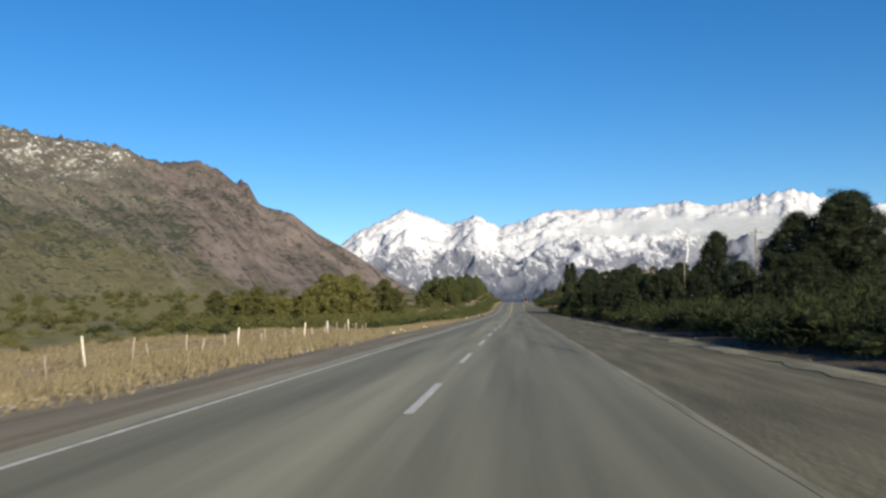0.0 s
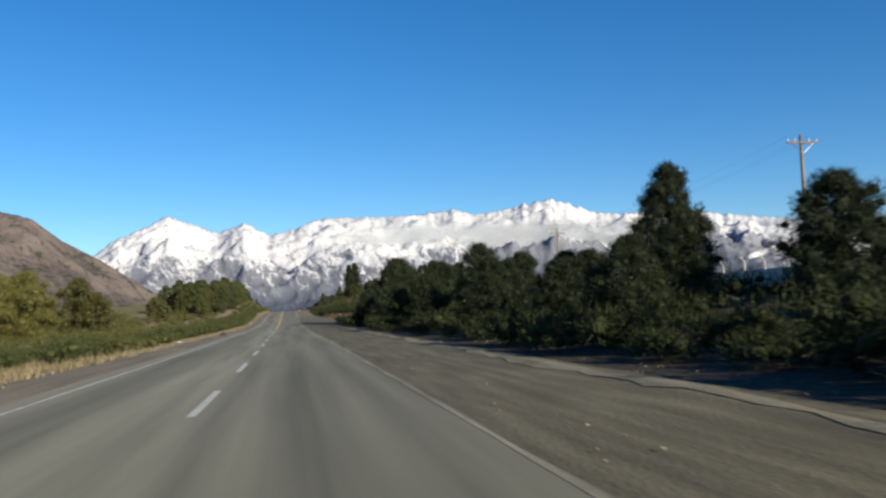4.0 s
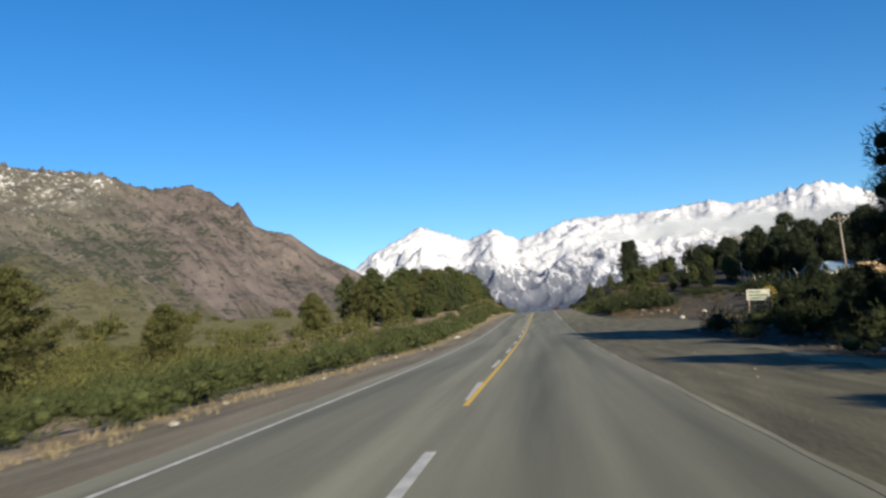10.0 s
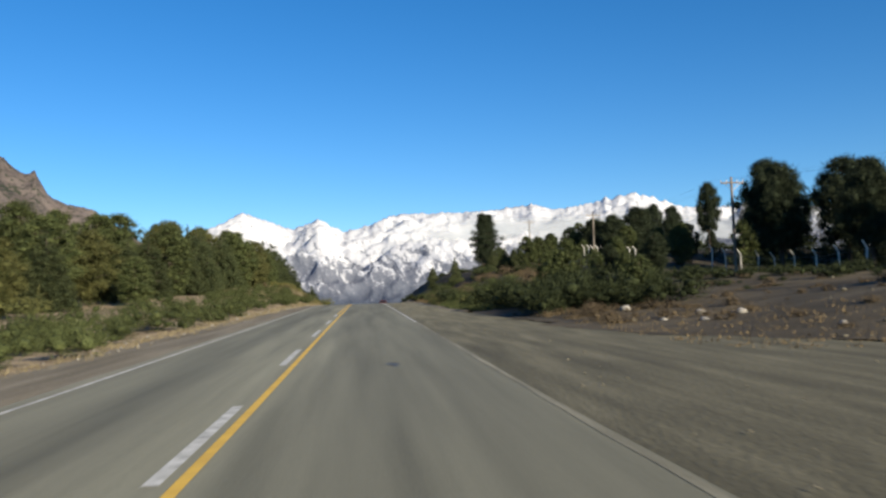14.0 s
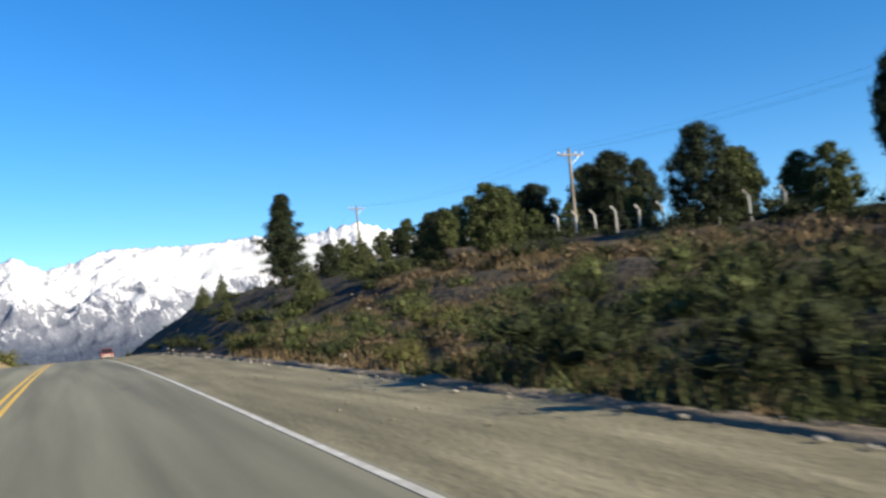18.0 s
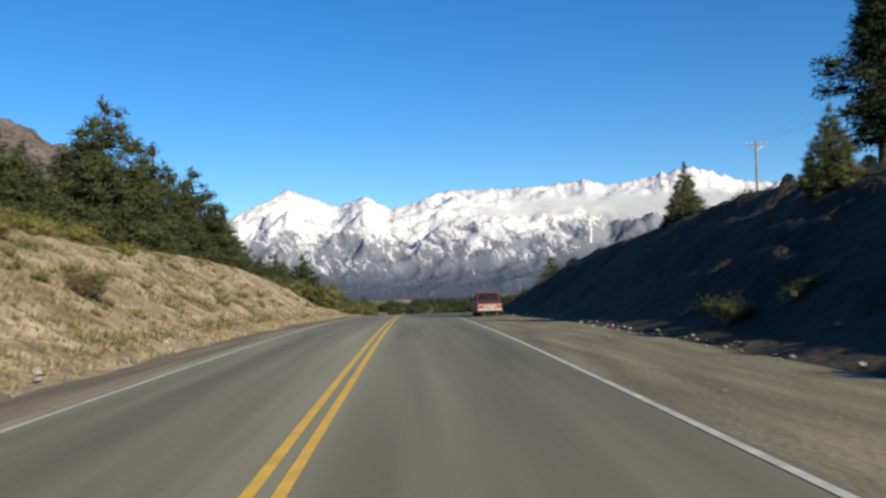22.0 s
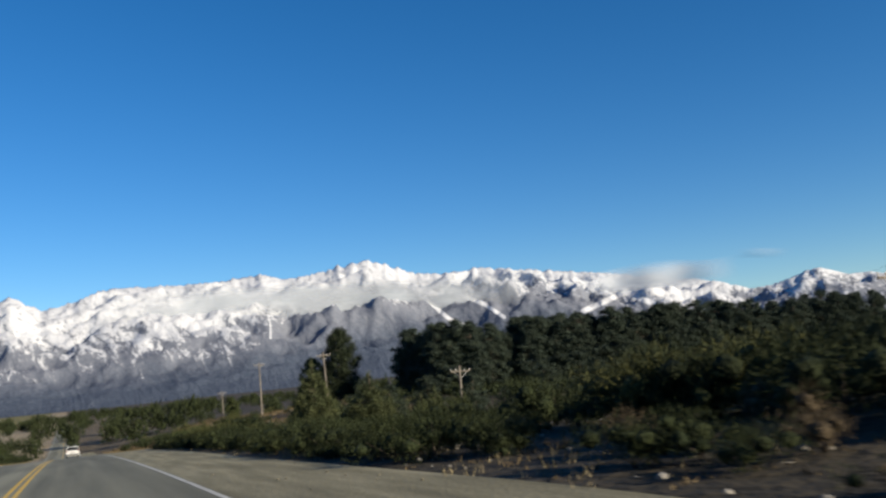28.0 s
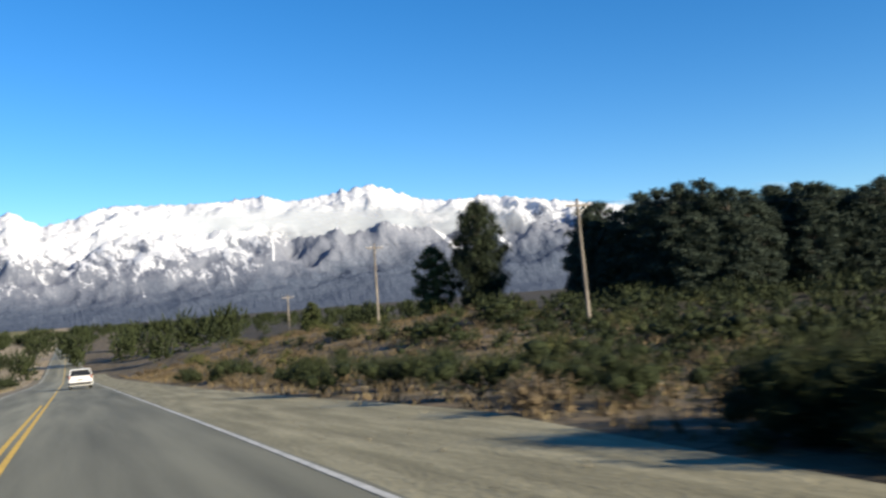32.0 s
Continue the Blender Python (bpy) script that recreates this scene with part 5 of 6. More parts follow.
thicket("shrub_thicket", 26, 12, 30, 226, 246, "brown", 0.3, 0.6, 57, "brown brush around the dirt yard", 680, 0.0095, 0.17)
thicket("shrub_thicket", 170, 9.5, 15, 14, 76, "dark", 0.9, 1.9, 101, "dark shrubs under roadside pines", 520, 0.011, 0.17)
thicket("shrub_thicket", 44, -62, -25, 22, 125, "dark", 0.6, 1.7, 102, "dark round bushes behind the wire fence")
thicket("shrub_thicket", 130, -13, -6.6, 322, 378, "gold", 0.2, 0.55, 103, "yellow-green tussocks on the dry bank", 420, 0.012, 0.2)
thicket("shrub_thicket", 110, -13, -6.4, 318, 385, "brown", 0.2, 0.5, 104, "brown tussocks on the dry bank", 420, 0.012, 0.2)
thicket("shrub_thicket", 120, -17, -9.5, 334, 366, "gold", 0.4, 1.1, 108, "yellow-green brush on the dry bank", 520, 0.012, 0.19)
near_bushes(11, 10.6, 14, 430.5, 437, ("dark_broom", "dark_broom", "olive"), 1.6, 2.2, 110, "on the slope below the cut bank", "bank shrubs")
thicket("shrub_thicket", 170, 9.2, 14, 76, 182, "dark", 0.7, 1.7, 109, "dark shrubs at the feet of the pines", 520, 0.011, 0.17)
near_bushes(34, 8.0, 9.4, 464, 486, ("dark_broom", "broom", "olive"), 0.9, 1.5, 105, "at the edge of the gravel shoulder", "verge shrubs")
near_bushes(28, -8.2, -6.0, 96, 232, ("broom", "broom", "olive"), 0.7, 1.3, 61, "on the verge by the dirt shoulder", "verge shrubs")
near_bushes(20, 7.5, 10.5, 262, 320, ("dark_broom", "brown", "olive"), 0.6, 1.3, 62, "at the foot of the hillside", "verge shrubs")
near_bushes(18, 7.8, 15, 300, 350, ("dark_broom",), 0.6, 1.4, 63, "on the shaded cut bank", "bank shrubs")
thicket("shrub_thicket", 340, 30, 150, 480, 552, "dark", 1.2, 2.6, 68, "dark shrubs before the plantation", 170, 0.022, 0.2)
near_bushes(20, 11, 28, 420, 442, ("dark_broom",), 0.8, 2.0, 75, "on the slope below the cut bank", "bank shrubs")
near_bushes(16, 7.6, 12, 420, 437, ("dark_broom", "dark_broom", "brown"), 0.4, 1.1, 76, "on the slope below the cut bank", "bank shrubs")
near_bushes(30, 6.9, 7.5, 437, 487, ("dark_broom",), 0.35, 0.7, 77, "at the edge of the gravel shoulder", "verge shrubs")
near_bushes(44, 7.0, 8.6, 436, 488, ("dark_broom",), 0.7, 1.4, 74, "at the edge of the gravel shoulder", "verge shrubs")
near_bushes(26, 7.6, 11.5, 436, 540, ("dark_broom",), 0.8, 1.6, 64, "at the edge of the gravel shoulder", "verge shrubs")
near_bushes(22, 7.6, 24, 402, 440, ("dark_broom",), 0.5, 1.6, 67, "on the slope below the cut bank", "bank shrubs")
near_bushes(32, -12, -6.6, 312, 354, ("olive", "brown", "brown", "broom"), 0.35, 1.1, 65, "on the dry bank", "bank shrubs")
near_bushes(24, -12, -6.4, 346, 418, ("brown", "brown", "olive"), 0.25, 0.6, 66, "on the dry bank", "bank shrubs")


def grass(name, n, x0, x1, y0, y1, hmin, hmax, seed, label, material=dry_grass, wide=0.010):
    """Tufts of blades over a stretch of ground."""
    r = np.random.default_rng(seed)
    k = 6
    x, y = x0 + (x1 - x0) * r.random(n), y0 + (y1 - y0) * r.random(n)
    z = land(x, y) - 0.02
    b = np.repeat(np.stack([x, y, z], 1), k, axis=0)
    b[:, :2] += r.normal(size=(n * k, 2)) * 0.09
    h = np.repeat(hmin + (hmax - hmin) * r.random(n), k)[:, None] * (0.6 + 0.6 * r.random((n * k, 1)))
    tip = b + np.concatenate([r.normal(size=(n * k, 2)) * 0.32 * h, h], 1)
    a = r.random(n * k) * 6.28
    s = np.stack([np.cos(a), np.sin(a), 0 * a], 1) * wide * (0.7 + r.random((n * k, 1)))
    v = np.stack([b - s, b + s, tip], 1).reshape(-1, 3)
    tagged(put(name, mesh_np(name, v, np.arange(len(v)).reshape(-1, 3), material)), label, "grass", kind="stuff")


grass("dry_grass", 17000, -27, -4.9, 4, 102, 0.12, 0.42, 71, "dry straw-coloured grass beside the road", dry_grass, 0.014)
grass("dry_grass", 3500, -6.4, -4.7, 100, 330, 0.05, 0.22, 72, "dry grass fringe along the dirt shoulder")
grass("dry_grass", 9000, -13, -4.7, 300, 432, 0.08, 0.26, 73, "dry straw-coloured grass on the bank", dry_grass, 0.018)
grass("green_grass", 5000, -14, -5.6, 318, 372, 0.12, 0.34, 88, "yellow-green grass clumps on the bank", gold_leaf, 0.02)
grass("brown_grass", 6000, -13, -5.2, 296, 432, 0.1, 0.3, 87, "brown grass clumps on the bank", brown_grass, 0.02)
grass("green_grass", 3600, 6.9, 14, 260, 286, 0.18, 0.5, 89, "long green grass above the earth kerb", broom_leaf, 0.018)
grass("brown_grass", 3600, 6.9, 20, 276, 306, 0.15, 0.45, 74, "brown dry grass tufts on the hillside", brown_grass, 0.02)
grass("brown_grass", 7000, 7.2, 40, 484, 600, 0.12, 0.45, 79, "brown dry grass between the shrubs", brown_grass, 0.02)
grass("brown_grass", 1500, 15, 30, 205, 222, 0.1, 0.35, 80, "brown dry grass at the yard's edge", brown_grass)
grass("brown_grass", 350, 9, 15, 238, 250, 0.1, 0.3, 81, "brown dry grass on the mound by the yard", brown_grass)
grass("dry_grass", 700, 6.4, 10, 428, 560, 0.05, 0.2, 75, "dry grass tufts along the gravel shoulder")
grass("dry_grass", 300, 7.9, 10, 10, 190, 0.04, 0.12, 76, "dry grass tufts under the pines")
grass("dry_grass", 1600, -9, -4.7, 430, 600, 0.08, 0.3, 77, "dry grass along the descending road")
grass("brown_grass", 1100, 6.9, 20, 402, 442, 0.04, 0.14, 78, "brown grass tufts below the cut bank", brown_grass, 0.018)

# ---- poles, fences, stones ----
pole_wood = mat("pole_wood", [(0.1, 0.085, 0.07), (0.24, 0.21, 0.175)], scale=4, fine=40, rough=0.9, bump=0.4, stretch=(1, 1, 0.15))


def pole(x, y, top, lean):
    """A wooden utility pole with a crossarm, braces and insulators."""
    z = float(land(x, y))
    h = top - z
    p = tagged(new("utility_pole"), "weathered wooden utility pole with crossarm", "utility pole", "roadside power line")
    p.matrix_basis = pose(x, y, z - 0.1, 0, lean, 0)
    v, f = tube([(0, 0, 0), (0, 0, h / 2), (0, 0, h + 0.1)], [0.13, 0.11, 0.085], 9)
    put("shaft", mesh_np("shaft", v, f, pole_wood, True), p)
    part("crossarm", box_bm((1.75, 0.09, 0.1), (0, -0.12, h - 0.35), 0.012), pole_wood, p)
    for s in (-1, 1):
        v, f = tube([(0, -0.15, h - 0.95), (s * 0.6, -0.15, h - 0.4)], [0.02, 0.02], 5)
        put("brace", mesh_np("brace", v, f, steel), p)
    for q in (-0.85, -0.4, 0.4, 0.85):
        v, f = tube([(q, -0.12, h - 0.3), (q, -0.12, h - 0.24), (q, -0.12, h - 0.18), (q, -0.12, h - 0.12)], [0.02, 0.05, 0.035, 0.02], 6)
        put("insulator", mesh_np("insulator", v, f, concrete, True), p)
    return h + z


POLES = ((28.9, 102, 10.2, 0), (29, 146, 9.6, 1), (29.2, 190, 9.2, 0), (29.3, 232.5, 9.4, -2), (28.8, 271.6, 11.4, 0), (30, 315, 14.0, 1), (30.9, 359.8, 18.0, -1), (30.4, 401.7, 17.2, 1), (31, 444, 6.7, 0), (31, 486, 4.6, 1), (31.2, 526.6, 8.1, -2), (30.8, 566, 8.6, 0), (31, 607, 4.5, 0))
for q in POLES:
    pole(*q)
cable = mat("cable", [(0.02, 0.02, 0.02), (0.05, 0.05, 0.05)], rough=0.6, bump=0)
for k, off in enumerate((-0.85, 0.4, 0.85)):
    pts = []
    for (xa, ya, za, _a), (xb, yb, zb, _b) in zip(POLES[:-1], POLES[1:]):
        for i in range(8):
            u = i / 8
            pts.append((xa + (xb - xa) * u + off, ya + (yb - ya) * u - 0.12, za + (zb - za) * u - 0.12 - 3.2 * u * (1 - u)))
    v, f = tube(pts, [0.0035] * len(pts), 4)
    tagged(put("power_cable", mesh_np("power_cable", v, f, cable)), "thin dark power cable strung between poles", "cable", "roadside power line")

# wire fence on the left
fence = tagged(new("wire_fence"), "wire fence with pale wooden posts in dry grass", "fence")
fence.matrix_basis = pose(-13.5, 20, 0)
post_v, post_f = tube([(0, 0, -0.2), (0, 0, 0.6), (0.01, 0, 1.18), (0.01, 0, 1.2)], [0.06, 0.055, 0.05, 0.02], 7)
pale_post = mesh_np("post", post_v, post_f, mat("pale_post", [(0.42, 0.38, 0.32), (0.68, 0.63, 0.55)], scale=3, fine=30, rough=0.9), True)
grey_post = mesh_np("post", post_v, post_f, wood_grey, True)
stays = []
for i in range(24):
    y = 23.2 + 3.1 * i + 0.7 * math.sin(i * 3.3)
    x = -15.2 + 0.15 * math.sin(i * 2.1)
    stays.append((x, y))
    pale = i in (3, 9, 14, 17, 20)
    o = put("post", pale_post if pale else grey_post, fence)
    o.matrix_basis = pose(x + 13.5, y - 20, float(land(x, y)), 5 * math.sin(i * 1.7), 6 * math.sin(i * 2.9), i * 50) @ Matrix.Diagonal((1, 1, 1.05 if pale else 0.62 + 0.25 * math.sin(i * 1.3) ** 2, 1))
for hgt in (0.3, 0.5, 0.72):
    v, f = tube([(x + 13.5, y - 20, float(land(x, y)) + hgt) for x, y in stays], [0.006] * len(stays), 3)
    put("wire", mesh_np("wire", v, f, steel), fence)


def bent_fence(x, ys, hgt, label, wall=False):
    """Concrete posts with cranked tops, strung with wire."""
    y0 = ys[0]
    fe = tagged(new("post_fence"), label, "fence")
    fe.matrix_basis = pose(x, y0, 0)
    v, f = tube([(0, 0, -0.2), (0, 0, hgt * 0.8), (-0.3, 0, hgt)], [0.075, 0.07, 0.055], 4)
    me = mesh_np("post", v, f, concrete)
    for i, y in enumerate(ys):
        o = put("post", me, fe)
        o.matrix_basis = pose(0, y - y0, float(land(x, y)), 2 * math.sin(i * 1.3), 2.5 * math.sin(i * 2.3), 0)
    for q in (0.25, 0.5, 0.75):
        pts = [(0.0, y - y0, float(land(x, y)) + hgt * q) for y in ys]
        v, f = tube(pts, [0.006] * len(pts), 3)
        put("wire", mesh_np("wire", v, f, steel), fe)
    if wall:
        for a, c in zip(ys[:-1], ys[1:]):
            part("panel", box_bm((0.06, c - a - 0.16, 1.15), (0.0, (a + c) / 2 - y0, float(land(x, (a + c) / 2)) + 0.55), 0.01), concrete, fe)


bent_fence(31.8, [257 + 2.9 * i for i in range(10)], 2.3, "cranked concrete posts with wire beside the yard")
bent_fence(28.8, [295 + 2.0 * i for i in range(11)], 1.4, "cranked concrete posts with wire on the hillside")
bent_fence(30.5, [96 + 2.6 * i for i in range(10)], 2.0, "cranked concrete posts with low grey panels", True)
bent_fence(27.5, [120 + 3.0 * i for i in range(8)], 2.0, "cranked concrete posts behind roadside pines")


def stone_mesh(seed, r):
    bm = bmesh.new()
    bmesh.ops.create_icosphere(bm, subdivisions=2, radius=r)
    for v in bm.verts:
        v.co *= 1 + 0.35 * noise.noise(v.co * (1.6 / r) + Vector((seed, 0, 0)))
        v.co.z *= 0.7
    return bm


dull_stone = mat("dull_gravel_stone", [(0.1, 0.09, 0.066), (0.19, 0.17, 0.125)], scale=3, fine=20, rough=0.95, bump=0.4, rand=0.3)


def stones(name, n, x0, x1, y0, y1, smin, smax, seed, label, material=None):
    r = np.random.default_rng(seed)
    iv, jf = ico()
    V, F = [], []
    for i in range(n):
        x, y = x0 + (x1 - x0) * r.random(), y0 + (y1 - y0) * r.random()
        s = smin + (smax - smin) * r.random() ** 3
        v = iv * s * (0.8 + 0.5 * r.random((len(iv), 1))) * (1, 1, 0.6)
        V.append(v + (x, y, float(land(x, y)) + 0.06 + 0.25 * s))
        F.append(jf + i * len(iv))
    tagged(put(name, mesh_np(name, np.concatenate(V), np.concatenate(F), material or stone)), label, "stones", kind="stuff")


stones("gravel_stones", 760, 4.0, 6.2, 60, 560, 0.01, 0.032, 81, "loose stones on the gravel shoulder", dull_stone)
stones("kerb_stones", 260, 6.35, 7.3, 258, 330, 0.015, 0.055, 88, "pale stones along the earth kerb")
stones("berm_stones", 420, 6.5, 7.3, 262, 404, 0.02, 0.07, 82, "pale stones along the gravel berm")
stones("verge_stones", 350, -6.2, -4.6, 0, 420, 0.03, 0.11, 83, "pale stones on the dirt verge")
stones("bank_stones", 160, 6.8, 14, 404, 440, 0.02, 0.09, 87, "pale rubble below the cut bank")
stones("bank_stones", 140, 7.5, 15, 290, 345, 0.04, 0.16, 84, "pale stones and rubble on the cut bank")
stones("bank_stones", 240, -12, -6, 320, 425, 0.03, 0.14, 85, "pale stones on the dry bank")
stones("yard_stones", 110, 9, 30, 222, 262, 0.03, 0.11, 86, "dull stones strewn over the dirt yard", dull_stone)
grass("brown_grass", 450, 8.5, 16, 226, 240, 0.06, 0.2, 88, "brown grass between gravel and dirt", brown_grass, 0.018)
for i, (x, y, r) in enumerate(((12.2, 245.4, 0.32), (13.3, 240.1, 0.28), (13.7, 237.6, 0.25), (15.3, 227.3, 0.35), (12.7, 223, 0.34), (14.0, 219, 0.2), (13.4, 231, 0.16), (12, 236.5, 0.2), (11.2, 238, 0.17), (15.5, 216, 0.14), (9.6, 198, 0.12), (14.2, 205, 0.13), (14, 239, 0.2), (12, 492, 0.4))):
    o = part("boulder", stone_mesh(i * 3.7, r * 0.75), stone, None, smooth=True)
    o.matrix_basis = pose(x, y, float(land(x, y)) + r * 0.3, 0, 0, i * 70)
    tagged(o, "rough grey boulder on bare dirt", "rock", "boulders")
scrap = mat("black_rubber", [(0.02, 0.02, 0.02), (0.05, 0.045, 0.04)], scale=6, rough=0.8, bump=0.4)
v, f = tube([(-0.55, 0, 0.05), (-0.25, 0.08, 0.13), (0.1, 0, 0.16), (0.5, -0.06, 0.07)], [0.05, 0.12, 0.13, 0.04], 8)
o = put("tyre_scrap", mesh_np("tyre_scrap", v, f, scrap, True))
o.matrix_basis = pose(-4.3, 139, float(land(-4.3, 139)) + 0.04, 0, 0, 70)
tagged(o, "torn black tyre scrap on the dirt shoulder", "debris")
litter = mat("white_litter", [(0.6, 0.6, 0.58), (0.8, 0.8, 0.78)], rough=0.6, bump=0.1)
for i, (x, y) in enumerate(((-5.2, 46), (-5.5, 52), (-5.1, 61), (-5.4, 117), (-5.2, 150), (9.2, 171), (14.5, 498), (17, 503), (-5.0, 214))):
    bm = bmesh.new()
    bmesh.ops.create_grid(bm, x_segments=4, y_segments=4, size=0.16)
    for q in bm.verts:
        q.co.z = 0.05 + 0.09 * noise.noise(q.co * 9 + Vector((i, 0, 0)))
    bmesh.ops.solidify(bm, geom=bm.faces[:], thickness=0.006)
    o = part("litter", bm, litter, None)
    o.matrix_basis = pose(x, y, float(land(x, y)) + 0.06, 8, 10, i * 40)
    tagged(o, "crumpled white plastic litter on the verge", "litter", "litter")

# ---- yard: sheds, sign ----
blue_tin = mat("blue_tin", [(0.16, 0.24, 0.34), (0.26, 0.36, 0.46)], scale=2, fine=20, rough=0.5, bump=0.1, metal=0.3)
white_wall = mat("white_wall", [(0.55, 0.54, 0.5), (0.75, 0.73, 0.68)], scale=1.5, fine=15, rough=0.9)
# wall white taken down to grey, which paints in the shed's shade
grey_wall = mat("grey_wall", [(0.2, 0.19, 0.17), (0.36, 0.34, 0.3)], scale=1.5, fine=15, rough=0.9)
tan_roof = mat("tan_roof", [(0.3, 0.2, 0.1), (0.45, 0.32, 0.17)], scale=2, fine=20, rough=0.85)
dark_void = mat("dark_glass", [(0.008, 0.009, 0.011), (0.02, 0.022, 0.025)], rough=0.12, bump=0, spec=0.22)


def house(name, x, y, w, d, h, rise, turn, wall, roof, label, wins):
    """A gabled shed: walls, two roof slopes, a door and windows."""
    z = float(land(x, y)) - 0.1
    ho = tagged(new(name), label, "building")
    ho.matrix_basis = pose(x, y, z, 0, 0, turn)
    bm = bmesh.new()
    pts = [(-w / 2, -d / 2, 0), (w / 2, -d / 2, 0), (w / 2, d / 2, 0), (-w / 2, d / 2, 0), (-w / 2, -d / 2, h), (w / 2, -d / 2, h), (w / 2, d / 2, h), (-w / 2, d / 2, h), (-w / 2, 0, h + rise), (w / 2, 0, h + rise)]
    q = [bm.verts.new(p) for p in pts]
    for a in ((0, 1, 5, 4), (2, 3, 7, 6), (1, 2, 6, 9, 5), (3, 0, 4, 8, 7), (4, 5, 9, 8), (6, 7, 8, 9), (3, 2, 1, 0)):
        bm.faces.new([q[i] for i in a])
    part("wall", bm, wall, ho)
    sl = math.atan2(rise, d / 2)
    ln = math.hypot(rise, d / 2) + 0.35
    for s in (-1, 1):
        part("roof_slope", box_bm((w + 0.6, ln, 0.07), (0, s * (d / 4 + 0.1), h + rise / 2 - 0.02), 0.01, Matrix.Rotation(-s * sl, 4, "X")), roof, ho)
    part("door", box_bm((0.85, 0.06, 1.95), (w * 0.28, -d / 2 - 0.02, 0.98), 0.01), wood_grey, ho)
    for i in range(wins):
        win = part("window", box_bm((0.9, 0.06, 0.8), (-w * 0.36 + 1.5 * i, -d / 2 - 0.015, h * 0.6), 0.01), white_wall, ho)
        part("pane", box_bm((0.74, 0.03, 0.64), (-w * 0.36 + 1.5 * i, -d / 2 - 0.045, h * 0.6)), dark_void, win)
    return ho


house("shed", 36.4, 253, 8.5, 5.5, 2.0, 0.9, 8, grey_wall, blue_tin, "shed with shade-greyed walls and blue metal roof among pines", 2)
house("outbuilding", 36, 232, 5.5, 4, 2.1, 0.5, 5, white_wall, blue_tin, "low white outbuilding beside bare poplars", 1)
house("kiosk", 29, 225, 2.6, 2.4, 1.4, 0.9, 10, wood_grey, tan_roof, "small wooden kiosk with tan gable roof", 0)
sign = tagged(new("roadside_sign"), "white roadside signboard with yellow rays on a post", "sign")
sz = float(land(18.1, 219.9))
sign.matrix_basis = pose(18.1, 219.9, sz - 0.1, 0, 3, -6)
sign_white = mat("dirty_sign_white", [(0.26, 0.26, 0.22), (0.4, 0.39, 0.33)], scale=2.5, fine=14, rough=0.85, bump=0.1)
part("board", box_bm((1.75, 0.05, 0.85), (0, 0, 1.45), 0.01), sign_white, sign)
for sx in (-0.7, 0.72):
    v, f = tube([(sx, 0.06, -0.2), (sx, 0.06, 1.1 if sx < 0 else 1.6)], [0.05, 0.045], 7)
    put("post", mesh_np("post", v, f, wood_grey, True), sign)
green_ink = mat("green_ink", [(0.03, 0.08, 0.03), (0.05, 0.12, 0.05)], rough=0.7, bump=0)
for i, (bx, bz, bw) in enumerate(((-0.25, 1.68, 0.9), (0.0, 1.43, 1.4), (-0.15, 1.2, 0.8))):
    part("text_bar", box_bm((bw, 0.012, 0.1), (bx, -0.031, bz)), green_ink, sign)
yellow_board = mat("yellow_board", [(0.28, 0.19, 0.035), (0.4, 0.29, 0.05)], rough=0.7, bump=0.1)
for i in range(9):
    a = radians(-70 + 25 * i)
    part("ray", box_bm((0.42, 0.02, 0.05), (0.8 + 0.42 * math.cos(a), 0.045, 1.55 + 0.42 * math.sin(a)), 0, Matrix.Rotation(-a, 4, "Y")), yellow_board, sign)

# ---- cars ----
tyre_m = mat("tyre_rubber", [(0.015, 0.015, 0.015), (0.035, 0.035, 0.035)], scale=10, rough=0.85, bump=0.2)
red_paint = mat("faded_red_paint", [(0.07, 0.014, 0.018), (0.115, 0.028, 0.03)], scale=2, fine=12, rough=0.42, bump=0.02, spec=0.35)
white_car = mat("white_car_paint", [(0.46, 0.46, 0.45), (0.56, 0.56, 0.55)], scale=2, rough=0.25, bump=0, spec=0.5)
chrome = mat("dull_chrome", [(0.2, 0.18, 0.165), (0.3, 0.275, 0.255)], rough=0.5, bump=0.05, metal=0.8)
lamp_red = mat("tail_lamp_red", [(0.15, 0.014, 0.011), (0.22, 0.03, 0.022)], rough=0.2, bump=0, spec=0.5)
lamp_amber = mat("tail_lamp_amber", [(0.3, 0.08, 0.02), (0.4, 0.13, 0.03)], rough=0.2, bump=0, spec=0.5)
plate_m = mat("plate", [(0.22, 0.22, 0.21), (0.34, 0.34, 0.33)], rough=0.5, bump=0)
dusty_red = mat("dusty_red_paint", [(0.2, 0.09, 0.08), (0.34, 0.22, 0.2)], scale=5, fine=25, rough=0.6, bump=0.02)
black_m = mat("black_trim", [(0.015, 0.015, 0.016), (0.03, 0.03, 0.03)], rough=0.6, bump=0.1)


def loft(sections):
    """A closed skin over cross-sections (each y, half widths and heights from sill to crown), mirrored."""
    bm = bmesh.new()
    rings = []
    for y, prof in sections:
        ring = [bm.verts.new((w, y, z)) for w, z in prof] + [bm.verts.new((-w, y, z)) for w, z in reversed(prof)]
        rings.append(ring)
    n = len(rings[0])
    for a, c in zip(rings[:-1], rings[1:]):
        for i in range(n):
            bm.faces.new((a[i], a[(i + 1) % n], c[(i + 1) % n], c[i]))
    bm.faces.new(list(reversed(rings[0])))
    bm.faces.new(rings[-1])
    bmesh.ops.recalc_face_normals(bm, faces=bm.faces[:])
    bmesh.ops.bevel(bm, geom=[e for e in bm.edges if e.calc_face_angle(0) > 0.5], offset=0.02, segments=2, affect="EDGES", profile=0.6)
    return bm


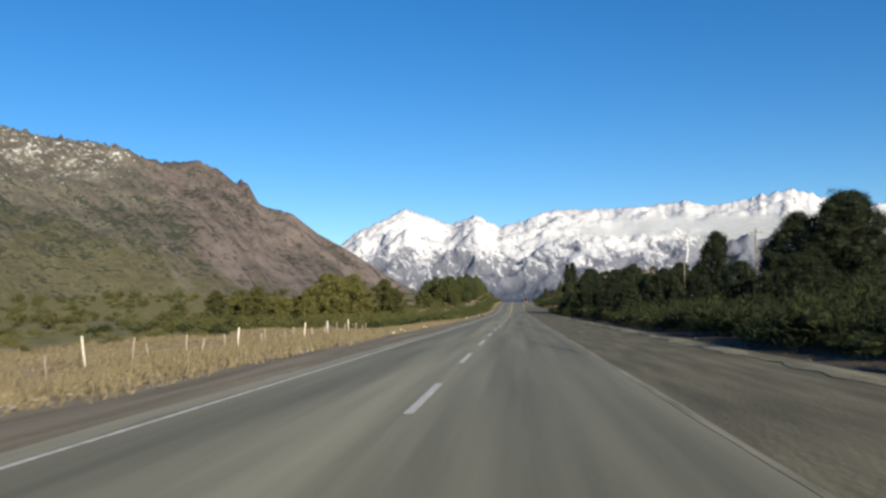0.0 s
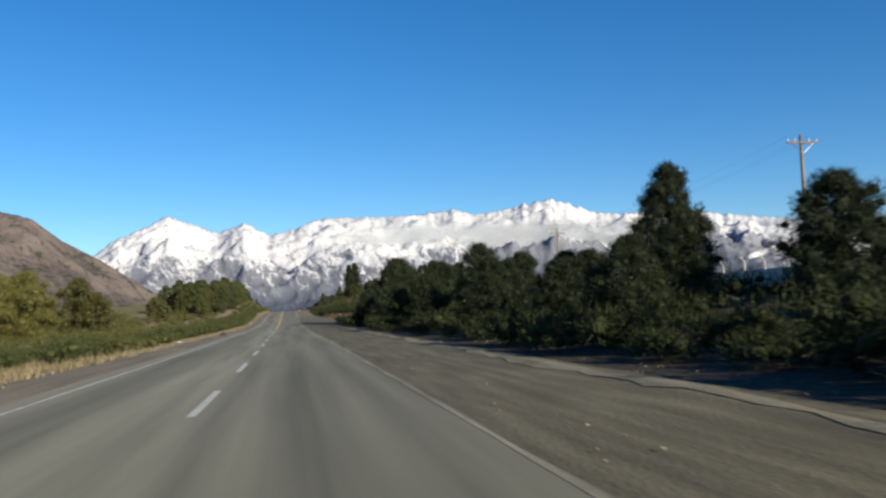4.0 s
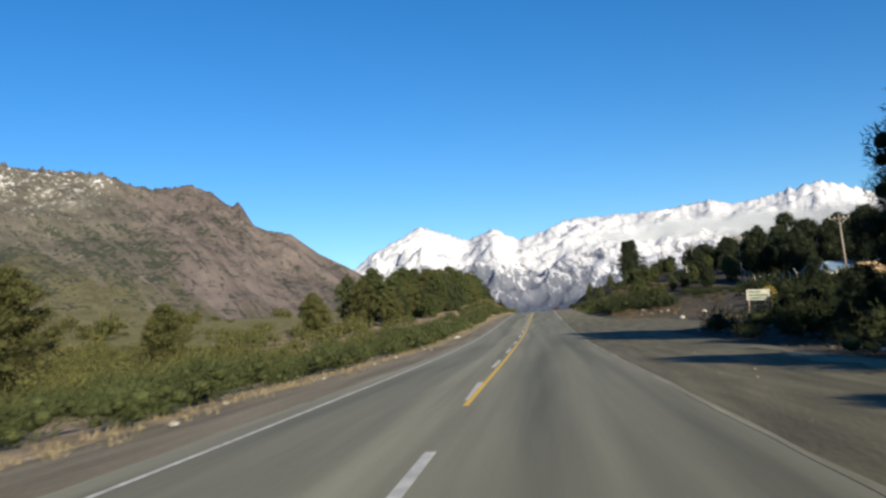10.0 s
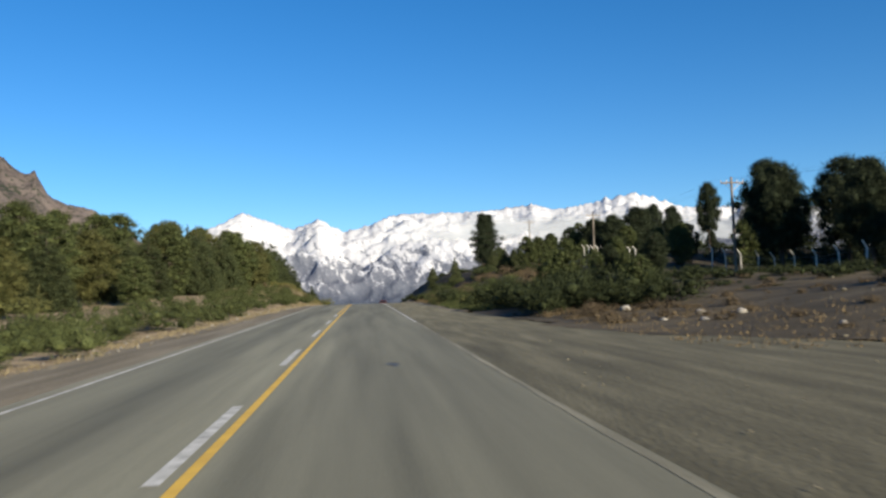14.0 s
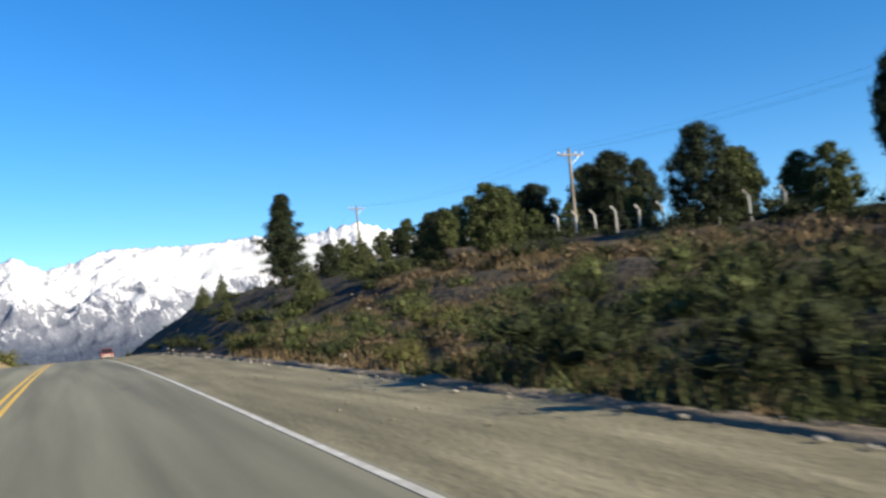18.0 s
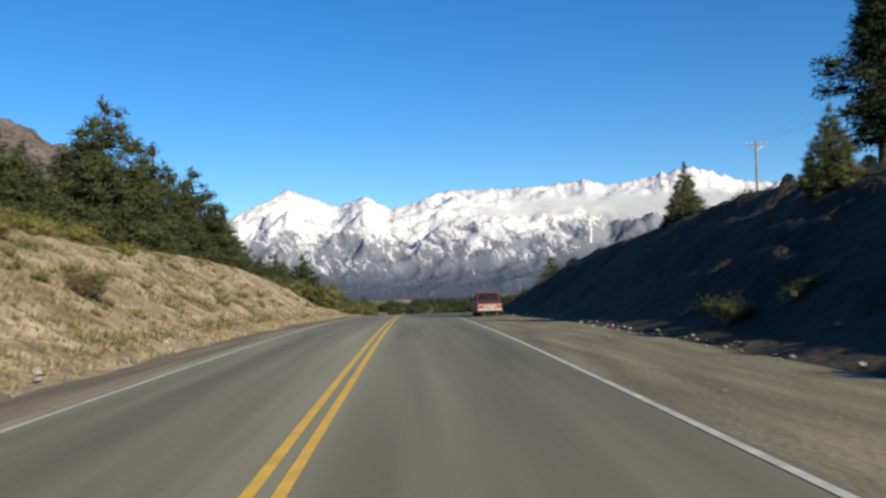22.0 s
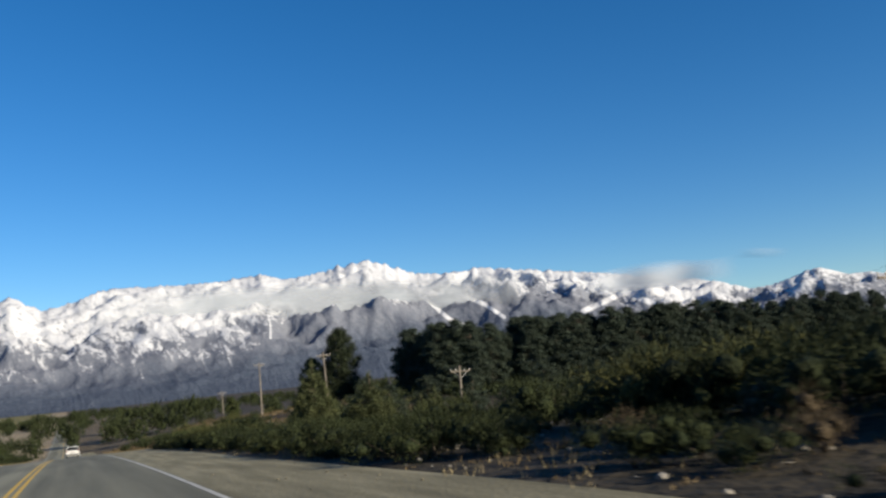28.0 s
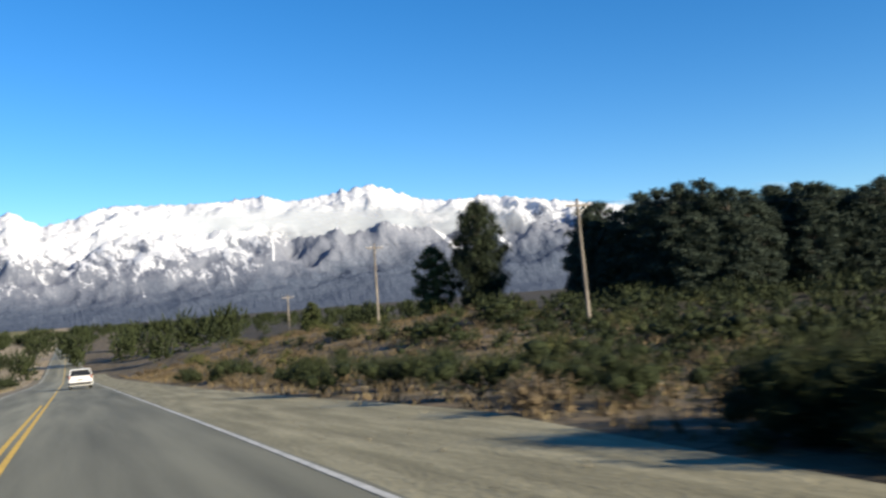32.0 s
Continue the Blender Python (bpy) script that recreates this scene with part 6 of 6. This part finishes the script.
def wheel(parent, x, y, r):
    t = tagged(new("wheel"), "")
    t.parent = parent
    t.matrix_basis = pose(x, y, r)
    prof = [(-0.09, r * 0.62), (-0.1, r * 0.9), (-0.07, r), (0.07, r), (0.1, r * 0.9), (0.09, r * 0.62)]
    v, f = [], []
    for i in range(20):
        a = 6.2832 * i / 20
        v += [(w, math.cos(a) * q, math.sin(a) * q) for w, q in prof]
    for i in range(20):
        for j in range(6):
            f.append((i * 6 + j, i * 6 + (j + 1) % 6, ((i + 1) % 20) * 6 + (j + 1) % 6, ((i + 1) % 20) * 6 + j))
    put("tyre", mesh_np("tyre", v, f, tyre_m, True), t)
    bm = bmesh.new()
    bmesh.ops.create_cone(bm, cap_ends=True, segments=16, radius1=r * 0.64, radius2=r * 0.58, depth=0.15, matrix=Matrix.Rotation(radians(90), 4, "Y"))
    part("rim", bm, chrome, t)


def car(name, x, y, label, paint, W, L, sill, belt, roof_h, tail, hood, cab, rear_high, wr, stands=False, group=""):
    """A car heading along the road. tail and hood: height of boot and bonnet; cab: the four y of rear-glass foot, roof rear, roof front, windscreen foot."""
    c = tagged(new(name), label, "car", group)
    z = float(road_z(y)) if x < 3.9 else float(land(x, y)) + 0.05
    g = math.degrees(math.atan((float(road_z(y + 2)) - float(road_z(y - 2))) / 4))
    c.matrix_basis = pose(x, y, z, g, 0, 0)
    h = W / 2

    def sec(yy, w, zb, zt, top_in=0.08):
        return (yy, [(w * 0.9, zb), (w, zb + 0.1), (w, zb + (zt - zb) * 0.55), (w - 0.03, zt - 0.06), (w - top_in, zt)])

    part("body", loft([sec(0, h * 0.94, sill + 0.12, tail - 0.05), sec(0.12, h * 0.97, sill + 0.04, tail), sec(cab[0], h, sill, belt), sec(L * 0.5, h, sill, belt), sec(cab[3], h, sill, belt - 0.01), sec(L - 0.25, h * 0.96, sill + 0.02, hood), sec(L, h * 0.9, sill + 0.12, hood - 0.08)]), paint, c, smooth=False)
    # greenhouse: glass with roof and pillars over it
    zt = roof_h - 0.05
    a, b2, d, e = cab
    part("window_glass", loft([(a, [(h - 0.09, belt - 0.02), (h - 0.1, belt), (h - 0.12, belt + 0.01)]), (b2, [(h - 0.09, belt - 0.02), (h - 0.2, zt - 0.02), (h - 0.25, zt)]), (d, [(h - 0.09, belt - 0.02), (h - 0.2, zt - 0.02), (h - 0.25, zt)]), (e, [(h - 0.09, belt - 0.03), (h - 0.1, belt - 0.01), (h - 0.12, belt)])]), dark_void, c, "dark tinted window glass")
    part("roof", loft([(b2 - 0.12, [(h - 0.2, zt - 0.035), (h - 0.19, zt), (h - 0.26, zt + 0.03)]), (b2 + 0.2, [(h - 0.17, zt - 0.03), (h - 0.17, zt + 0.01), (h - 0.26, zt + 0.055)]), (d - 0.2, [(h - 0.17, zt - 0.03), (h - 0.17, zt + 0.01), (h - 0.26, zt + 0.055)]), (d + 0.1, [(h - 0.2, zt - 0.035), (h - 0.19, zt), (h - 0.26, zt + 0.03)])]), paint, c)
    for s in (-1, 1):
        for (y0, z0, w0), (y1, z1, w1), rr in (((a, belt, h - 0.1), (b2, zt, h - 0.2), 0.045), ((e, belt, h - 0.1), (d, zt, h - 0.2), 0.03), ((L * 0.5, belt, h - 0.08), (L * 0.5 - 0.02, zt, h - 0.19), 0.03)):
            v, f = tube([(s * w0, y0, z0 - 0.03), (s * (w0 + w1) / 2 + s * 0.012, (y0 + y1) / 2, (z0 + z1) / 2), (s * w1, y1, z1)], [rr, rr, rr], 6)
            put("pillar", mesh_np("pillar", v, f, paint, True), c)
        mir = part("mirror", box_bm((0.16, 0.1, 0.12), (s * (h + 0.07), e - 0.25, belt + 0.06), 0.025), black_m, c)
        lamp_z = tail - (0.19 if not rear_high else 0.1)
        lw, lh = (0.32, 0.13) if not rear_high else (0.11, 0.26)
        tl = part("tail_light", box_bm((lw, 0.05, lh), (s * (h * 0.92 - lw / 2), -0.01, lamp_z), 0.012), lamp_red, c, "red tail light")
        part("indicator", box_bm((lw * 0.4, 0.02, lh * 0.5), (s * (h * 0.92 - lw * 0.24), -0.04, lamp_z + lh * 0.2), 0.005), lamp_amber, tl, "amber indicator lens")
        wheel(c, s * (h - 0.14), L * 0.2, wr)
        wheel(c, s * (h - 0.14), L * 0.8, wr)
        part("headlight", box_bm((0.32, 0.05, 0.16), (s * (h * 0.66), L - 0.02, hood - 0.2), 0.02), chrome, c)
    part("rear_bumper", box_bm((W * 0.95, 0.14, 0.13), (0, -0.05, sill + 0.2), 0.03), chrome if not rear_high else black_m, c)
    part("front_bumper", box_bm((W * 0.93, 0.14, 0.14), (0, L + 0.02, sill + 0.2), 0.03), chrome if not rear_high else paint, c)
    pl = part("number_plate", box_bm((0.5, 0.02, 0.13), (-0.05, -0.035, tail - 0.24 if not rear_high else sill + 0.45), 0.004), plate_m, c)
    part("plate_bar", box_bm((0.36, 0.006, 0.05), (-0.05, -0.048, tail - 0.24 if not rear_high else sill + 0.45)), black_m, pl)
    part("underbody", box_bm((W * 0.8, L * 0.86, 0.14), (0, L / 2, sill + 0.05)), black_m, c)
    if stands:
        part("tail_panel", box_bm((W * 0.9, 0.03, 0.3), (0, -0.006, tail - 0.2), 0.012), dusty_red, c, "dusty pale pink tail panel")
        part("plate_surround", box_bm((0.5, 0.02, 0.15), (0.0, -0.018, tail - 0.23), 0.006), wood_grey, c, "grey panel round the plate")
        cap = bmesh.new()
        bmesh.ops.create_cone(cap, cap_ends=True, segments=16, radius1=0.075, radius2=0.055, depth=0.05, matrix=Matrix.Translation((0.34, -0.045, tail - 0.23)) @ Matrix.Rotation(radians(90), 4, "X"))
        rim = part("fuel_cap", cap, plate_m, c, "round pale fuel cap")
        part("lock", box_bm((0.05, 0.012, 0.05), (0.34, -0.072, tail - 0.23), 0.01), black_m, rim)
        for s in (-0.32, 0.42):
            v, f = tube([(s, 0.02, 0.0), (s - 0.02, 0.03, sill + 0.2)], [0.018, 0.015], 6)
            put("prop", mesh_np("prop", v, f, wood_grey), c)
    return c


car("red_sedan", 5.15, 376.6, "old faded red sedan parked on the gravel shoulder", red_paint, 1.42, 3.9, 0.15, 0.88, 1.345, 0.72, 0.78, (0.92, 1.4, 2.35, 2.9), False, 0.3, True)
car("white_hatchback", 1.75, 552, "white hatchback car driving in its lane", white_car, 1.74, 4.0, 0.24, 0.95, 1.52, 1.0, 0.92, (0.12, 0.45, 2.2, 2.95), True, 0.31)
